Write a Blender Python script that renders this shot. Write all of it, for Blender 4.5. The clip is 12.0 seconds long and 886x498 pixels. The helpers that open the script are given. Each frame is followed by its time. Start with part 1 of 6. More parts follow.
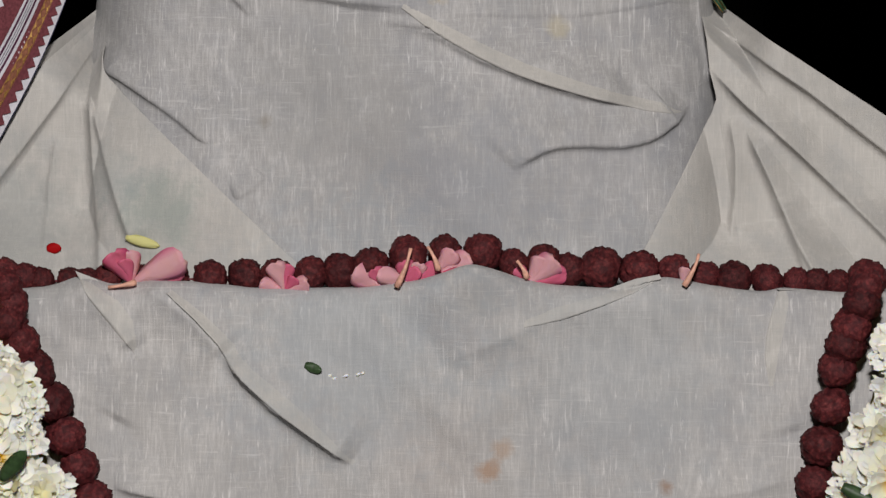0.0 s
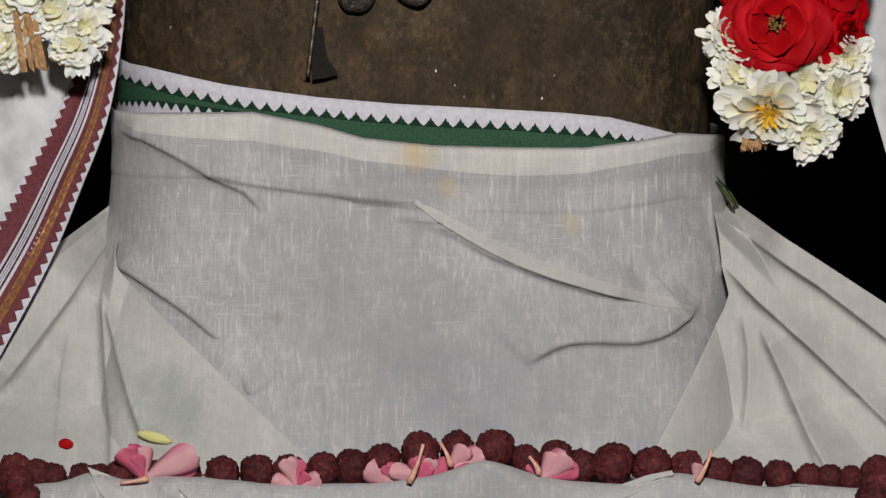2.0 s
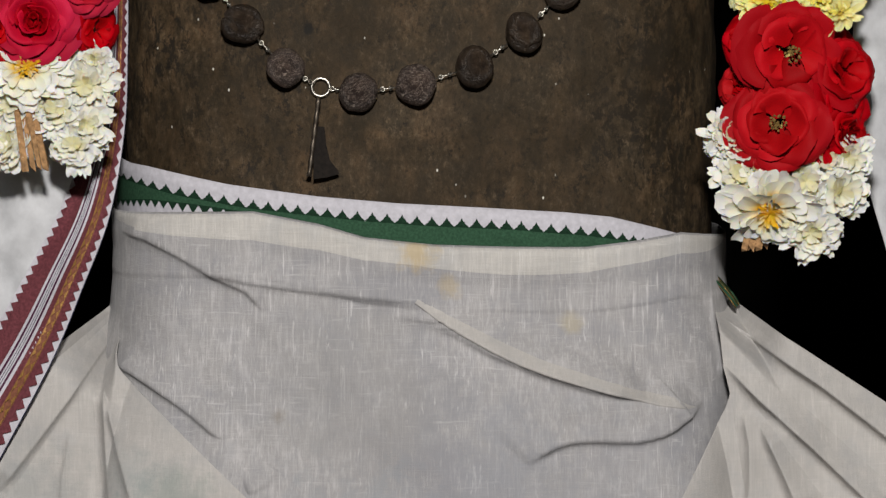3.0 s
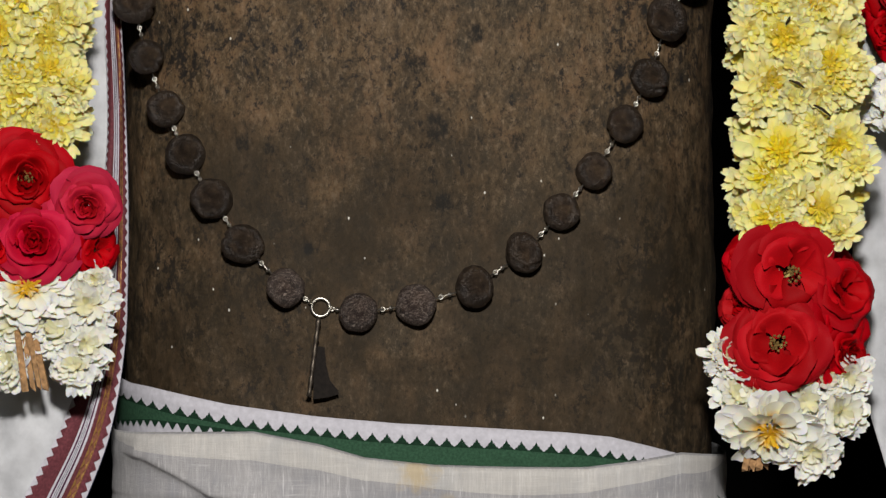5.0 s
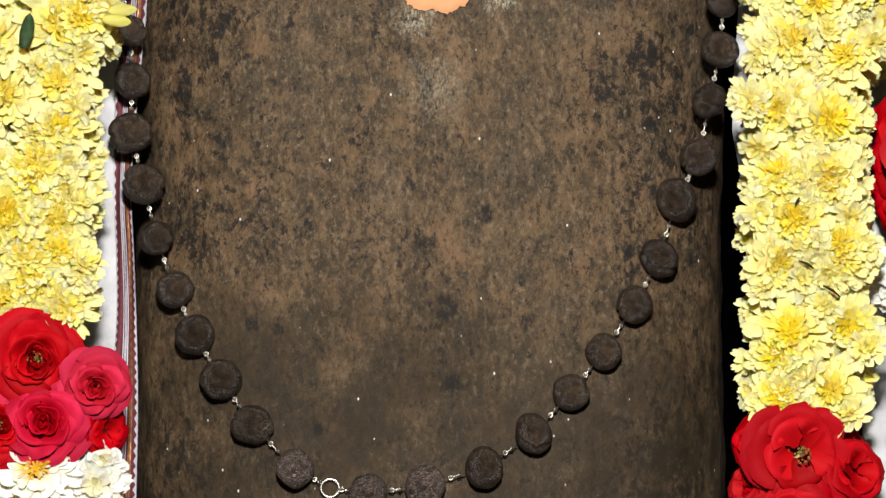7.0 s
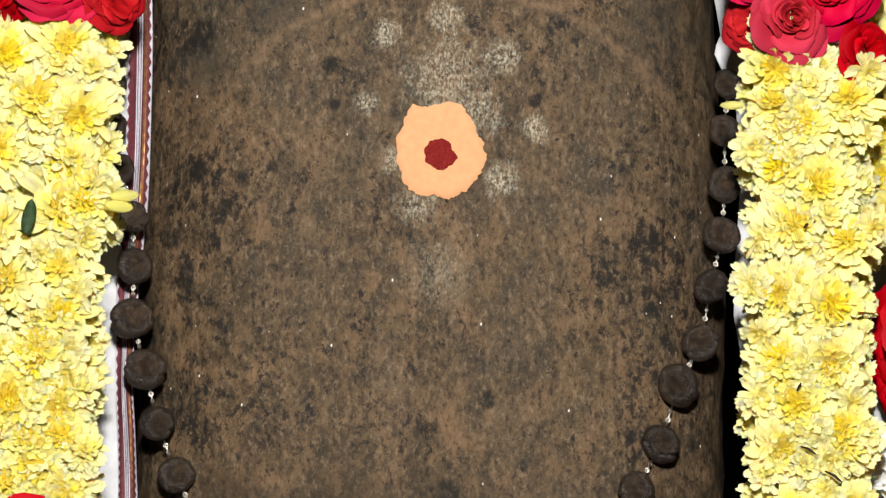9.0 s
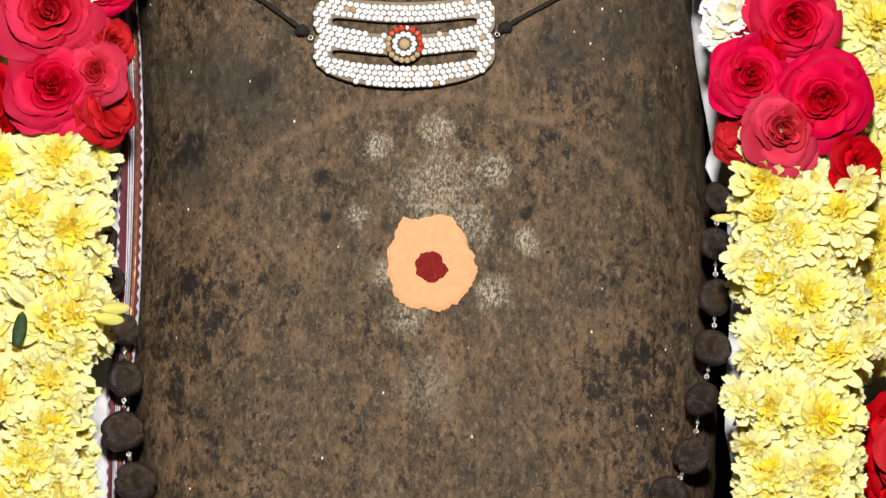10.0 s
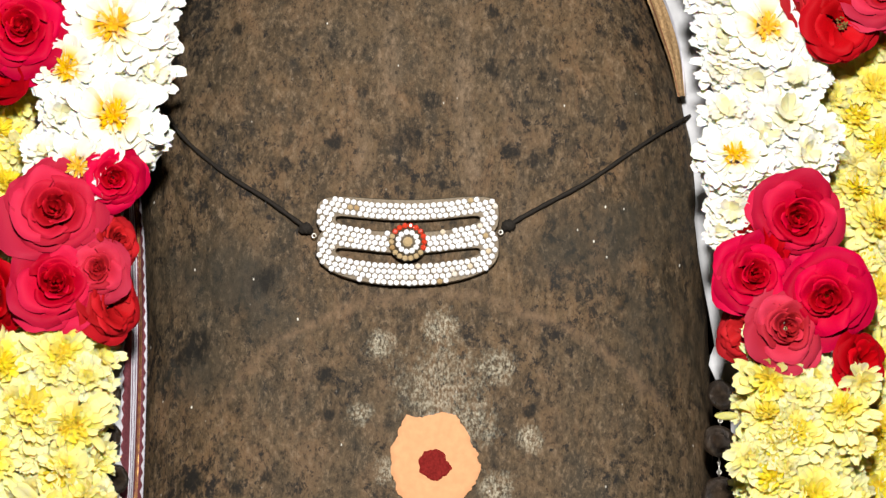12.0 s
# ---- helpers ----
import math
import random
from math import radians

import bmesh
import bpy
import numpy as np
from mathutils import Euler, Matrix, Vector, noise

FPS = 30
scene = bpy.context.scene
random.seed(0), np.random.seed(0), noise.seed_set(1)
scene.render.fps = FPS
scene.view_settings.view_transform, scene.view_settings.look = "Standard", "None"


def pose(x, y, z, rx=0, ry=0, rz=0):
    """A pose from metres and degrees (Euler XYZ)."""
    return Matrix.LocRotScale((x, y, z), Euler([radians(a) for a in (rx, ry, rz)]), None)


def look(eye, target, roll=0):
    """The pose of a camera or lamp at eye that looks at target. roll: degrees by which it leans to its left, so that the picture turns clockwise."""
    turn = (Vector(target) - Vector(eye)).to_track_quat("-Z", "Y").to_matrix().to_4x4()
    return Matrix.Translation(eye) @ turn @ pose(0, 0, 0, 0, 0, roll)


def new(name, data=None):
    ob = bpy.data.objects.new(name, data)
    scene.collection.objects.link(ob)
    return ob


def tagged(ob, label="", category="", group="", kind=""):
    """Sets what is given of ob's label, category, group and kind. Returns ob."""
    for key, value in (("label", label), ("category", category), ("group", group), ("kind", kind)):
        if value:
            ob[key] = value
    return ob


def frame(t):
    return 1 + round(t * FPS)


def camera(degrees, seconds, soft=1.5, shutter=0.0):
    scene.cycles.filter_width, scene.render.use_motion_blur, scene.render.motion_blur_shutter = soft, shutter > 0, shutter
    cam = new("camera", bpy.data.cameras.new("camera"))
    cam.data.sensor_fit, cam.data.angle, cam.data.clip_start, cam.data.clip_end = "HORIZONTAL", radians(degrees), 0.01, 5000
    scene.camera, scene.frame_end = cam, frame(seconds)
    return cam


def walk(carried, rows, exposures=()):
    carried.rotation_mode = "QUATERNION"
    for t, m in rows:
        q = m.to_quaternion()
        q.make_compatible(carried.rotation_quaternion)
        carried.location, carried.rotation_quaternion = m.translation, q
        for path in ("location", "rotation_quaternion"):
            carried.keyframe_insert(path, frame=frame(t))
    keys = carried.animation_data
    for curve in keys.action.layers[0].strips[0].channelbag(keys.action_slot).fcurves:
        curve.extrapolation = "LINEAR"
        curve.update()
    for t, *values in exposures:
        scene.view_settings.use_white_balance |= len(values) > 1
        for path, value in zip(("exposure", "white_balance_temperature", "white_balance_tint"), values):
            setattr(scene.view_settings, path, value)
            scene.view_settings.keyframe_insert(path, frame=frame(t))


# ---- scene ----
from mathutils.bvhtree import BVHTree

# A tripod camera four metres in front of the shrine tilts up along it.
cam = camera(9.6, 12.0, soft=1.4)
EYE = (0.0, -4.0, 1.5)
ROWS = [
    (0, -6.3500, 0.0000),
    (0.5, -5.8245, 0.0476),
    (1, -5.2517, 0.1124),
    (1.5, -4.7739, 0.1240),
    (2, -4.2239, 0.1347),
    (2.5, -3.7180, 0.1504),
    (2.7, -3.4818, 0.1502),
    (4.3, -1.6943, 0.1309),
    (4.5, -1.4151, 0.1348),
    (5, -0.7545, 0.1480),
    (5.5, -0.2650, 0.1971),
    (6, 0.1440, 0.2343),
    (6.5, 0.7017, 0.2525),
    (7, 1.2078, 0.2511),
    (7.2, 1.3663, 0.2518),
    (8.8, 2.9954, 0.2711),
    (9, 3.2214, 0.2688),
    (9.5, 3.8321, 0.2513),
    (10, 4.4444, 0.1698),
    (10.5, 5.0375, 0.1741),
    (11, 5.6254, 0.1785),
    (11.5, 6.1458, 0.1789),
    (12, 6.5932, 0.2066),
]
EXPOSURES = [(0.0, -0.10), (2.7, -0.03), (4.5, 0.0), (5.5, -0.03), (6.0, 0.12), (6.5, 0.45), (7.0, 0.63), (9.0, 0.7), (12.0, 0.7)]
walk(cam, [(t, pose(*EYE, 90 + pitch, 0, yaw)) for t, pitch, yaw in ROWS], EXPOSURES)

# ---- light: one film lamp on a stand beside and above the camera ----
world = bpy.data.worlds.new("world")
scene.world = world
world.use_nodes = True
world.node_tree.nodes["Background"].inputs[0].default_value = (0.02, 0.02, 0.022, 1)
world.node_tree.nodes["Background"].inputs[1].default_value = 0.2


def lamp(name, size, power, colour, eye, target):
    data = bpy.data.lights.new(name, "AREA")
    data.shape, data.size, data.energy, data.color = "DISK", size, power, colour
    ob = new(name, data)
    ob.matrix_world = look(eye, target)
    return ob


lamp("film_light", 0.26, 140, (1.0, 0.96, 0.92), (0.02, -3.5, 2.45), (-0.03, 0, 1.5))


# ---- materials ----
def nodes_of(name):
    m = bpy.data.materials.new(name)
    m.use_nodes = True
    t = m.node_tree
    return m, t, t.nodes["Principled BSDF"]


def mixc(t, fac, a, b, mode="MIX"):
    n = t.nodes.new("ShaderNodeMix")
    n.data_type, n.blend_type = "RGBA", mode
    for sock, v in ((n.inputs[0], fac), (n.inputs[6], a), (n.inputs[7], b)):
        if isinstance(v, (int, float)):
            sock.default_value = v
        elif isinstance(v, tuple):
            sock.default_value = (*v, 1) if len(v) == 3 else v
        else:
            t.links.new(v, sock)
    return n.outputs[2]


def mathn(t, op, a, b=0.0, c=0.0, clamp=False):
    n = t.nodes.new("ShaderNodeMath")
    n.operation, n.use_clamp = op, clamp
    for sock, v in zip(n.inputs, (a, b, c)):
        if isinstance(v, (int, float)):
            sock.default_value = v
        else:
            t.links.new(v, sock)
    return n.outputs[0]


def where(t, scale=(1, 1, 1), out="Object"):
    c, m = t.nodes.new("ShaderNodeTexCoord"), t.nodes.new("ShaderNodeMapping")
    m.inputs["Scale"].default_value = scale
    t.links.new(c.outputs[out], m.inputs[0])
    return m.outputs[0]


def noisen(t, vec, scale, detail=4.0, rough=0.55, distort=0.0):
    n = t.nodes.new("ShaderNodeTexNoise")
    n.inputs["Scale"].default_value, n.inputs["Detail"].default_value = scale, detail
    n.inputs["Roughness"].default_value, n.inputs["Distortion"].default_value = rough, distort
    t.links.new(vec, n.inputs["Vector"])
    return n.outputs["Fac"]


def voron(t, vec, scale, feature="F1", out="Distance"):
    n = t.nodes.new("ShaderNodeTexVoronoi")
    n.feature = feature
    n.inputs["Scale"].default_value = scale
    t.links.new(vec, n.inputs["Vector"])
    return n.outputs[out]


def band(t, v, lo, hi, a=0.0, b=1.0):
    n = t.nodes.new("ShaderNodeMapRange")
    n.inputs[1].default_value, n.inputs[2].default_value = lo, hi
    n.inputs[3].default_value, n.inputs[4].default_value = a, b
    t.links.new(v, n.inputs[0])
    return n.outputs[0]


def bump(t, bsdf, h, strength, dist):
    n = t.nodes.new("ShaderNodeBump")
    n.inputs["Strength"].default_value, n.inputs["Distance"].default_value = strength, dist
    t.links.new(h, n.inputs["Height"])
    t.links.new(n.outputs[0], bsdf.inputs["Normal"])


def spot_at(t, vec, place, radius, ragged=None, rim=(1.15, 0.35)):
    """1 within about radius of a place, fading to 0; a noise makes its rim ragged."""
    n = t.nodes.new("ShaderNodeVectorMath")
    n.operation = "DISTANCE"
    t.links.new(vec, n.inputs[0])
    n.inputs[1].default_value = place
    d = n.outputs["Value"]
    if ragged is not None:
        d = mathn(t, "ADD", d, mathn(t, "MULTIPLY", mathn(t, "SUBTRACT", ragged, 0.5), radius * 2.6))
    return band(t, d, radius * rim[0], radius * rim[1])


def put(t, bsdf, colour, rough=0.6, spec=0.3, metal=0.0):
    if isinstance(colour, tuple):
        bsdf.inputs["Base Color"].default_value = (*colour, 1)
    else:
        t.links.new(colour, bsdf.inputs["Base Color"])
    if isinstance(rough, (int, float)):
        bsdf.inputs["Roughness"].default_value = rough
    else:
        t.links.new(rough, bsdf.inputs["Roughness"])
    bsdf.inputs["Specular IOR Level"].default_value = spec
    bsdf.inputs["Metallic"].default_value = metal


def cotton(name, base, stains=(), thin=0.5):
    """Thin hand-woven cotton with slubs, soiling and a fine weave; thin: how strongly its loose threads show."""
    m, t, b = nodes_of(name)
    p = where(t)
    warp = noisen(t, where(t, (620, 150, 36)), 1.0, 4, 0.64, 1.0)
    weft = noisen(t, where(t, (32, 150, 560)), 1.0, 4, 0.64, 1.0)
    patch = noisen(t, p, 14, 3)
    show = 0.30 + 0.70 * thin
    col = mixc(t, band(t, warp, 0.48, 0.76, 0.15 * (1 - thin), show), base, tuple(c * 1.5 for c in base))
    col = mixc(t, mathn(t, "MULTIPLY", band(t, weft, 0.52, 0.8), 0.75 * show), col, tuple(min(c * 1.4, 0.82) for c in base))
    col = mixc(t, band(t, warp, 0.42, 0.22, 0, 0.3), col, tuple(c * 0.62 for c in base))
    col = mixc(t, band(t, weft, 0.42, 0.2, 0, 0.25), col, tuple(c * 0.66 for c in base))
    col = mixc(t, band(t, patch, 0.45, 0.75, 0, 0.45), col, tuple(c * 0.74 for c in base))
    slub = noisen(t, where(t, (85, 60, 11)), 1.0, 5, 0.7, 1.2)
    col = mixc(t, band(t, slub, 0.50, 0.72, 0, 0.5 * show), col, (base[0] * 0.70, base[1] * 0.72, base[2] * 0.76))
    col = mixc(t, band(t, slub, 0.46, 0.28, 0, 0.5 * show), col, tuple(min(c * 1.45, 0.8) for c in base))
    blot = noisen(t, p, 34, 5, 0.65)
    col = mixc(t, band(t, blot, 0.48, 0.72, 0, 0.5), col, (base[0] * 0.80, base[1] * 0.84, base[2] * 0.90))
    thick_up = noisen(t, where(t, (430, 120, 30)), 1.0, 3, 0.6, 0.6)
    thick_over = noisen(t, where(t, (26, 120, 400)), 1.0, 3, 0.6, 0.6)
    bare = noisen(t, where(t, (1, 1, 1.4)), 9, 4, 0.6)
    loose = mathn(t, "MULTIPLY", band(t, bare, 0.40, 0.60, 0.25, 1.0), thin)
    col = mixc(t, mathn(t, "MULTIPLY", band(t, thick_up, 0.60, 0.70), loose), col, tuple(min(c * 1.75, 0.8) for c in base))
    col = mixc(t, mathn(t, "MULTIPLY", band(t, thick_over, 0.62, 0.72, 0, 0.7), loose), col, tuple(min(c * 1.6, 0.8) for c in base))
    col = mixc(t, mathn(t, "MULTIPLY", band(t, bare, 0.50, 0.66, 0, 0.45), thin), col, (base[0] * 0.66, base[1] * 0.69, base[2] * 0.76))
    ragged, flat = noisen(t, p, 60, 6, 0.72), where(t, (1, 0, 1))
    for colour, place, radius, much in stains:
        col = mixc(t, mathn(t, "MULTIPLY", spot_at(t, flat, (place[0], 0, place[2]), radius, ragged), 0.85 * much), col, colour)
    put(t, b, col, 0.9, 0.1)
    b.inputs["Sheen Weight"].default_value = 0.15
    bump(t, b, mathn(t, "ADD", mathn(t, "ADD", warp, weft), mathn(t, "MULTIPLY", patch, 2.0)), 0.35, 0.0012)
    return m


def plain(name, colour, rough=0.6, spec=0.3, metal=0.0, grain=90.0, much=0.35, depth=0.0006):
    m, t, b = nodes_of(name)
    p = where(t)
    n = noisen(t, p, grain, 5)
    col = mixc(t, band(t, n, 0.35, 0.7), tuple(c * (1 - much) for c in colour), tuple(min(c * (1 + much * 0.6), 0.9) for c in colour))
    put(t, b, col, rough, spec, metal)
    bump(t, b, n, 0.5, depth)
    return m


def streak_at(t, place, radius, stretch, ragged):
    """A ragged upright mark, stretch times as long as it is wide."""
    return spot_at(t, where(t, (1, 0, 1 / stretch)), (place[0], 0, place[2] / stretch), radius, ragged, (1.0, 0.2))


def linga_stone():
    m, t, b = nodes_of("oiled_granite")
    p = where(t)
    tall, flat = where(t, (1, 1, 0.6)), where(t, (1, 0, 1))
    big, mid = noisen(t, p, 6, 4), noisen(t, where(t, (1, 1, 0.7)), 55, 8, 0.74, 0.3)
    fine, grain = noisen(t, tall, 230, 6, 0.78), noisen(t, where(t, (1, 1, 0.7)), 560, 4, 0.75)
    tan = noisen(t, tall, 38, 7, 0.75, 0.6)
    col = mixc(t, band(t, mid, 0.36, 0.62), (0.034, 0.025, 0.014), (0.118, 0.076, 0.039))
    col = mixc(t, band(t, tan, 0.50, 0.64, 0, 0.7), col, (0.170, 0.100, 0.051))
    col = mixc(t, band(t, tan, 0.46, 0.36, 0, 0.55), col, (0.030, 0.026, 0.019))
    col = mixc(t, band(t, big, 0.48, 0.62, 0, 0.45), col, (0.060, 0.048, 0.031))
    col = mixc(t, band(t, fine, 0.53, 0.64, 0, 0.7), col, (0.205, 0.145, 0.090))
    col = mixc(t, band(t, fine, 0.47, 0.36, 0, 0.85), col, (0.014, 0.011, 0.008))
    col = mixc(t, band(t, grain, 0.57, 0.70, 0, 0.5), col, (0.190, 0.138, 0.088))
    col = mixc(t, band(t, grain, 0.44, 0.32, 0, 0.55), col, (0.012, 0.010, 0.008))
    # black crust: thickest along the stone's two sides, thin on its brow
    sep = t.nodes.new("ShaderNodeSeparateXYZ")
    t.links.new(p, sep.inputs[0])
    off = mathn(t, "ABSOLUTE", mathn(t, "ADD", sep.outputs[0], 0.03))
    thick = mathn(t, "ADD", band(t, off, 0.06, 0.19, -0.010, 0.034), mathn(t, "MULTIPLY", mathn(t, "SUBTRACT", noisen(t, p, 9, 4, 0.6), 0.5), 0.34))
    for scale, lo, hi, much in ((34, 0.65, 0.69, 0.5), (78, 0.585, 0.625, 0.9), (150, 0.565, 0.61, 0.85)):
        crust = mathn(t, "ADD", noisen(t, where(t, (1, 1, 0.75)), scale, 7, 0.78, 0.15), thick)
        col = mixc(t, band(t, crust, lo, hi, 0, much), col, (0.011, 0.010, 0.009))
    patchy = noisen(t, p, 16, 6, 0.7)
    # dims the oily lower front in the colour, standing in for less sheen
    for place, radius in LOW_DIMMING:
        col = mixc(t, mathn(t, "MULTIPLY", spot_at(t, flat, (place[0], 0, place[2]), radius, patchy, (1.5, 0.2)), 0.60), col, (0.024, 0.017, 0.009))
    for place, radius in SLATE:
        col = mixc(t, mathn(t, "MULTIPLY", spot_at(t, flat, (place[0], 0, place[2]), radius, patchy), 0.55), col, (0.030, 0.028, 0.021))
    ragged = noisen(t, p, 130, 6, 0.75)
    rough_rim = noisen(t, where(t, (1, 1, 0.6)), 85, 8, 0.8)
    for place, radius in BLOTCHES:
        col = mixc(t, mathn(t, "MULTIPLY", spot_at(t, flat, (place[0], 0, place[2]), radius * 1.15, rough_rim, (0.85, 0.45)), band(t, fine, 0.66, 0.46, 0.35, 0.9)), col, (0.010, 0.009, 0.007))
    for place, radius, stretch, much in TRICKLES:
        col = mixc(t, mathn(t, "MULTIPLY", mathn(t, "MULTIPLY", streak_at(t, place, radius, stretch, patchy), band(t, fine, 0.35, 0.6)), much), col, (0.200, 0.140, 0.088))
    # a worn curved line over the brow
    dist = t.nodes.new("ShaderNodeVectorMath")
    dist.operation = "DISTANCE"
    t.links.new(where(t, (1, 0, 1)), dist.inputs[0])
    dist.inputs[1].default_value = (-0.02, 0, 1.713)
    line = mathn(t, "ABSOLUTE", mathn(t, "ADD", mathn(t, "SUBTRACT", dist.outputs["Value"], 0.215), mathn(t, "MULTIPLY", mathn(t, "SUBTRACT", patchy, 0.5), 0.03)))
    worn = mathn(t, "MULTIPLY", band(t, line, 0.007, 0.001), mathn(t, "MULTIPLY", band(t, sep.outputs[2], 1.80, 1.87), band(t, ragged, 0.38, 0.58, 0, 0.6)))
    col = mixc(t, worn, col, (0.185, 0.118, 0.068))
    speck = noisen(t, tall, 520, 4, 0.75)
    for place, radius, much in ASH:
        ash = mathn(t, "MULTIPLY", spot_at(t, flat, (place[0], 0, place[2]), radius, ragged), band(t, speck, 0.44, 0.62, 0, 0.85 * much))
        col = mixc(t, ash, col, (0.62, 0.58, 0.44))
    # sparkles off the grain, painted into the colour as tiny pale dots
    glint_cell = voron(t, where(t, (1, 1, 0.6)), 88, "F1", "Color")
    pick = t.nodes.new("ShaderNodeSeparateColor")
    t.links.new(glint_cell, pick.inputs[0])
    glint = mathn(t, "MULTIPLY", band(t, voron(t, where(t, (1, 1, 0.6)), 88), 0.075, 0.035), band(t, pick.outputs[0], 0.55, 0.7))
    col = mixc(t, mathn(t, "MULTIPLY", glint, 0.9), col, (0.8, 0.77, 0.68))
    put(t, b, col, mathn(t, "ADD", 0.58, mathn(t, "MULTIPLY", mid, 0.25)), 0.18)
    bump(t, b, mathn(t, "ADD", mathn(t, "ADD", mid, mathn(t, "MULTIPLY", fine, 0.5)), mathn(t, "MULTIPLY", ragged, 0.5)), 0.4, 0.0022)
    return m


# grey-green patches high on the stone, and pale trickles down from its crown
SLATE = [((-0.19, 0.03, 1.945), 0.045), ((-0.15, 0.01, 1.915), 0.035), ((0.10, 0.01, 1.955), 0.05), ((0.15, 0.03, 1.90), 0.045), ((-0.20, 0.03, 1.87), 0.03), ((0.17, 0.04, 2.0), 0.05)]
TRICKLES = [((0.001, 0, 2.09), 0.010, 8, 0.7), ((0.010, 0, 2.04), 0.008, 5, 0.6), ((-0.076, 0, 2.05), 0.009, 5, 0.5), ((-0.055, 0, 2.11), 0.010, 6, 0.5), ((0.045, 0, 2.0), 0.008, 5, 0.4), ((-0.01, 0, 1.70), 0.012, 6, 0.35), ((-0.06, 0, 1.62), 0.02, 4, 0.3)]
BLOTCHES = [
    ((-0.0155, 0, 1.5398), 0.013), ((-0.0305, 0, 1.5869), 0.010), ((0.0466, 0, 1.5291), 0.008), ((-0.0099, 0, 1.4819), 0.008), ((-0.162, 0.02, 1.5292), 0.008),
    ((-0.1422, 0.02, 1.5227), 0.006), ((0.0145, 0, 1.6104), 0.007), ((-0.1119, 0, 1.4476), 0.006), ((-0.1035, 0, 1.8656), 0.008), ((-0.1021, 0, 1.8354), 0.007),
    ((-0.2048, 0.03, 1.8836), 0.012), ((0.0228, 0, 2.1022), 0.010), ((0.0379, 0, 2.0389), 0.010), ((-0.0421, 0, 2.0498), 0.014), ((-0.2028, 0.03, 1.8921), 0.014),
    ((-0.0983, 0, 2.0455), 0.008), ((-0.014, 0, 2.0128), 0.006), ((-0.1022, 0, 1.8675), 0.007), ((0.0526, 0, 1.8395), 0.006), ((-0.1505, 0.02, 1.939), 0.014),
    ((-0.2145, 0.03, 1.8834), 0.008), ((-0.2047, 0.03, 1.7878), 0.009), ((-0.1855, 0.02, 1.7568), 0.010), ((-0.2254, 0.04, 1.7363), 0.008), ((-0.1726, 0.02, 1.7784), 0.007), ((-0.2179, 0.04, 1.7016), 0.009), ((-0.1485, 0.01, 1.7885), 0.007),
    ((-0.0239, 0, 2.076), 0.010), ((0.0229, 0, 2.1483), 0.008), ((0.0626, 0, 2.0978), 0.007), ((-0.0767, 0, 2.0848), 0.006), ((-0.0985, 0, 2.1242), 0.006), ((-0.135, 0, 2.029), 0.006), ((-0.1726, 0.01, 2.1368), 0.006), ((0.0551, 0, 2.0323), 0.009), ((0.1365, 0.03, 2.1288), 0.007),
]
ASH = [
    ((-0.0613, 0, 1.8891), 0.012, 0.75), ((-0.0161, 0, 1.9021), 0.014, 0.65), ((0.0277, 0, 1.8718), 0.015, 0.6), ((-0.078, 0, 1.8373), 0.010, 0.7), ((0.0513, 0, 1.8179), 0.011, 0.75),
    ((0.0258, 0, 1.7778), 0.014, 0.65), ((-0.0386, 0, 1.7598), 0.017, 0.5), ((-0.0171, 0, 1.8567), 0.034, 0.5), ((0.0108, 0, 1.8287), 0.017, 0.55), ((-0.0558, 0, 1.7921), 0.011, 0.55), ((-0.0236, 0, 1.7074), 0.028, 0.22),
]
# oily lower front; its weaker sheen is painted in as darker colour
LOW_DIMMING = [((-0.18, 0.02, 1.30), 0.13), ((-0.03, 0.0, 1.27), 0.14), ((0.12, 0.02, 1.30), 0.13), ((0.04, 0.0, 1.42), 0.10), ((-0.15, 0.0, 1.43), 0.09), ((0.17, 0.05, 1.45), 0.08), ((-0.05, 0.0, 1.48), 0.07), ((-0.17, 0.0, 1.50), 0.05)]
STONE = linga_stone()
SOOT = plain("sooty_stone", (0.006, 0.006, 0.006), 0.95, 0.05, 0, 12, 0.5, 0.006)
FLOOR = plain("stone_floor", (0.05, 0.045, 0.04), 0.7, 0.2, 0, 14, 0.4, 0.003)
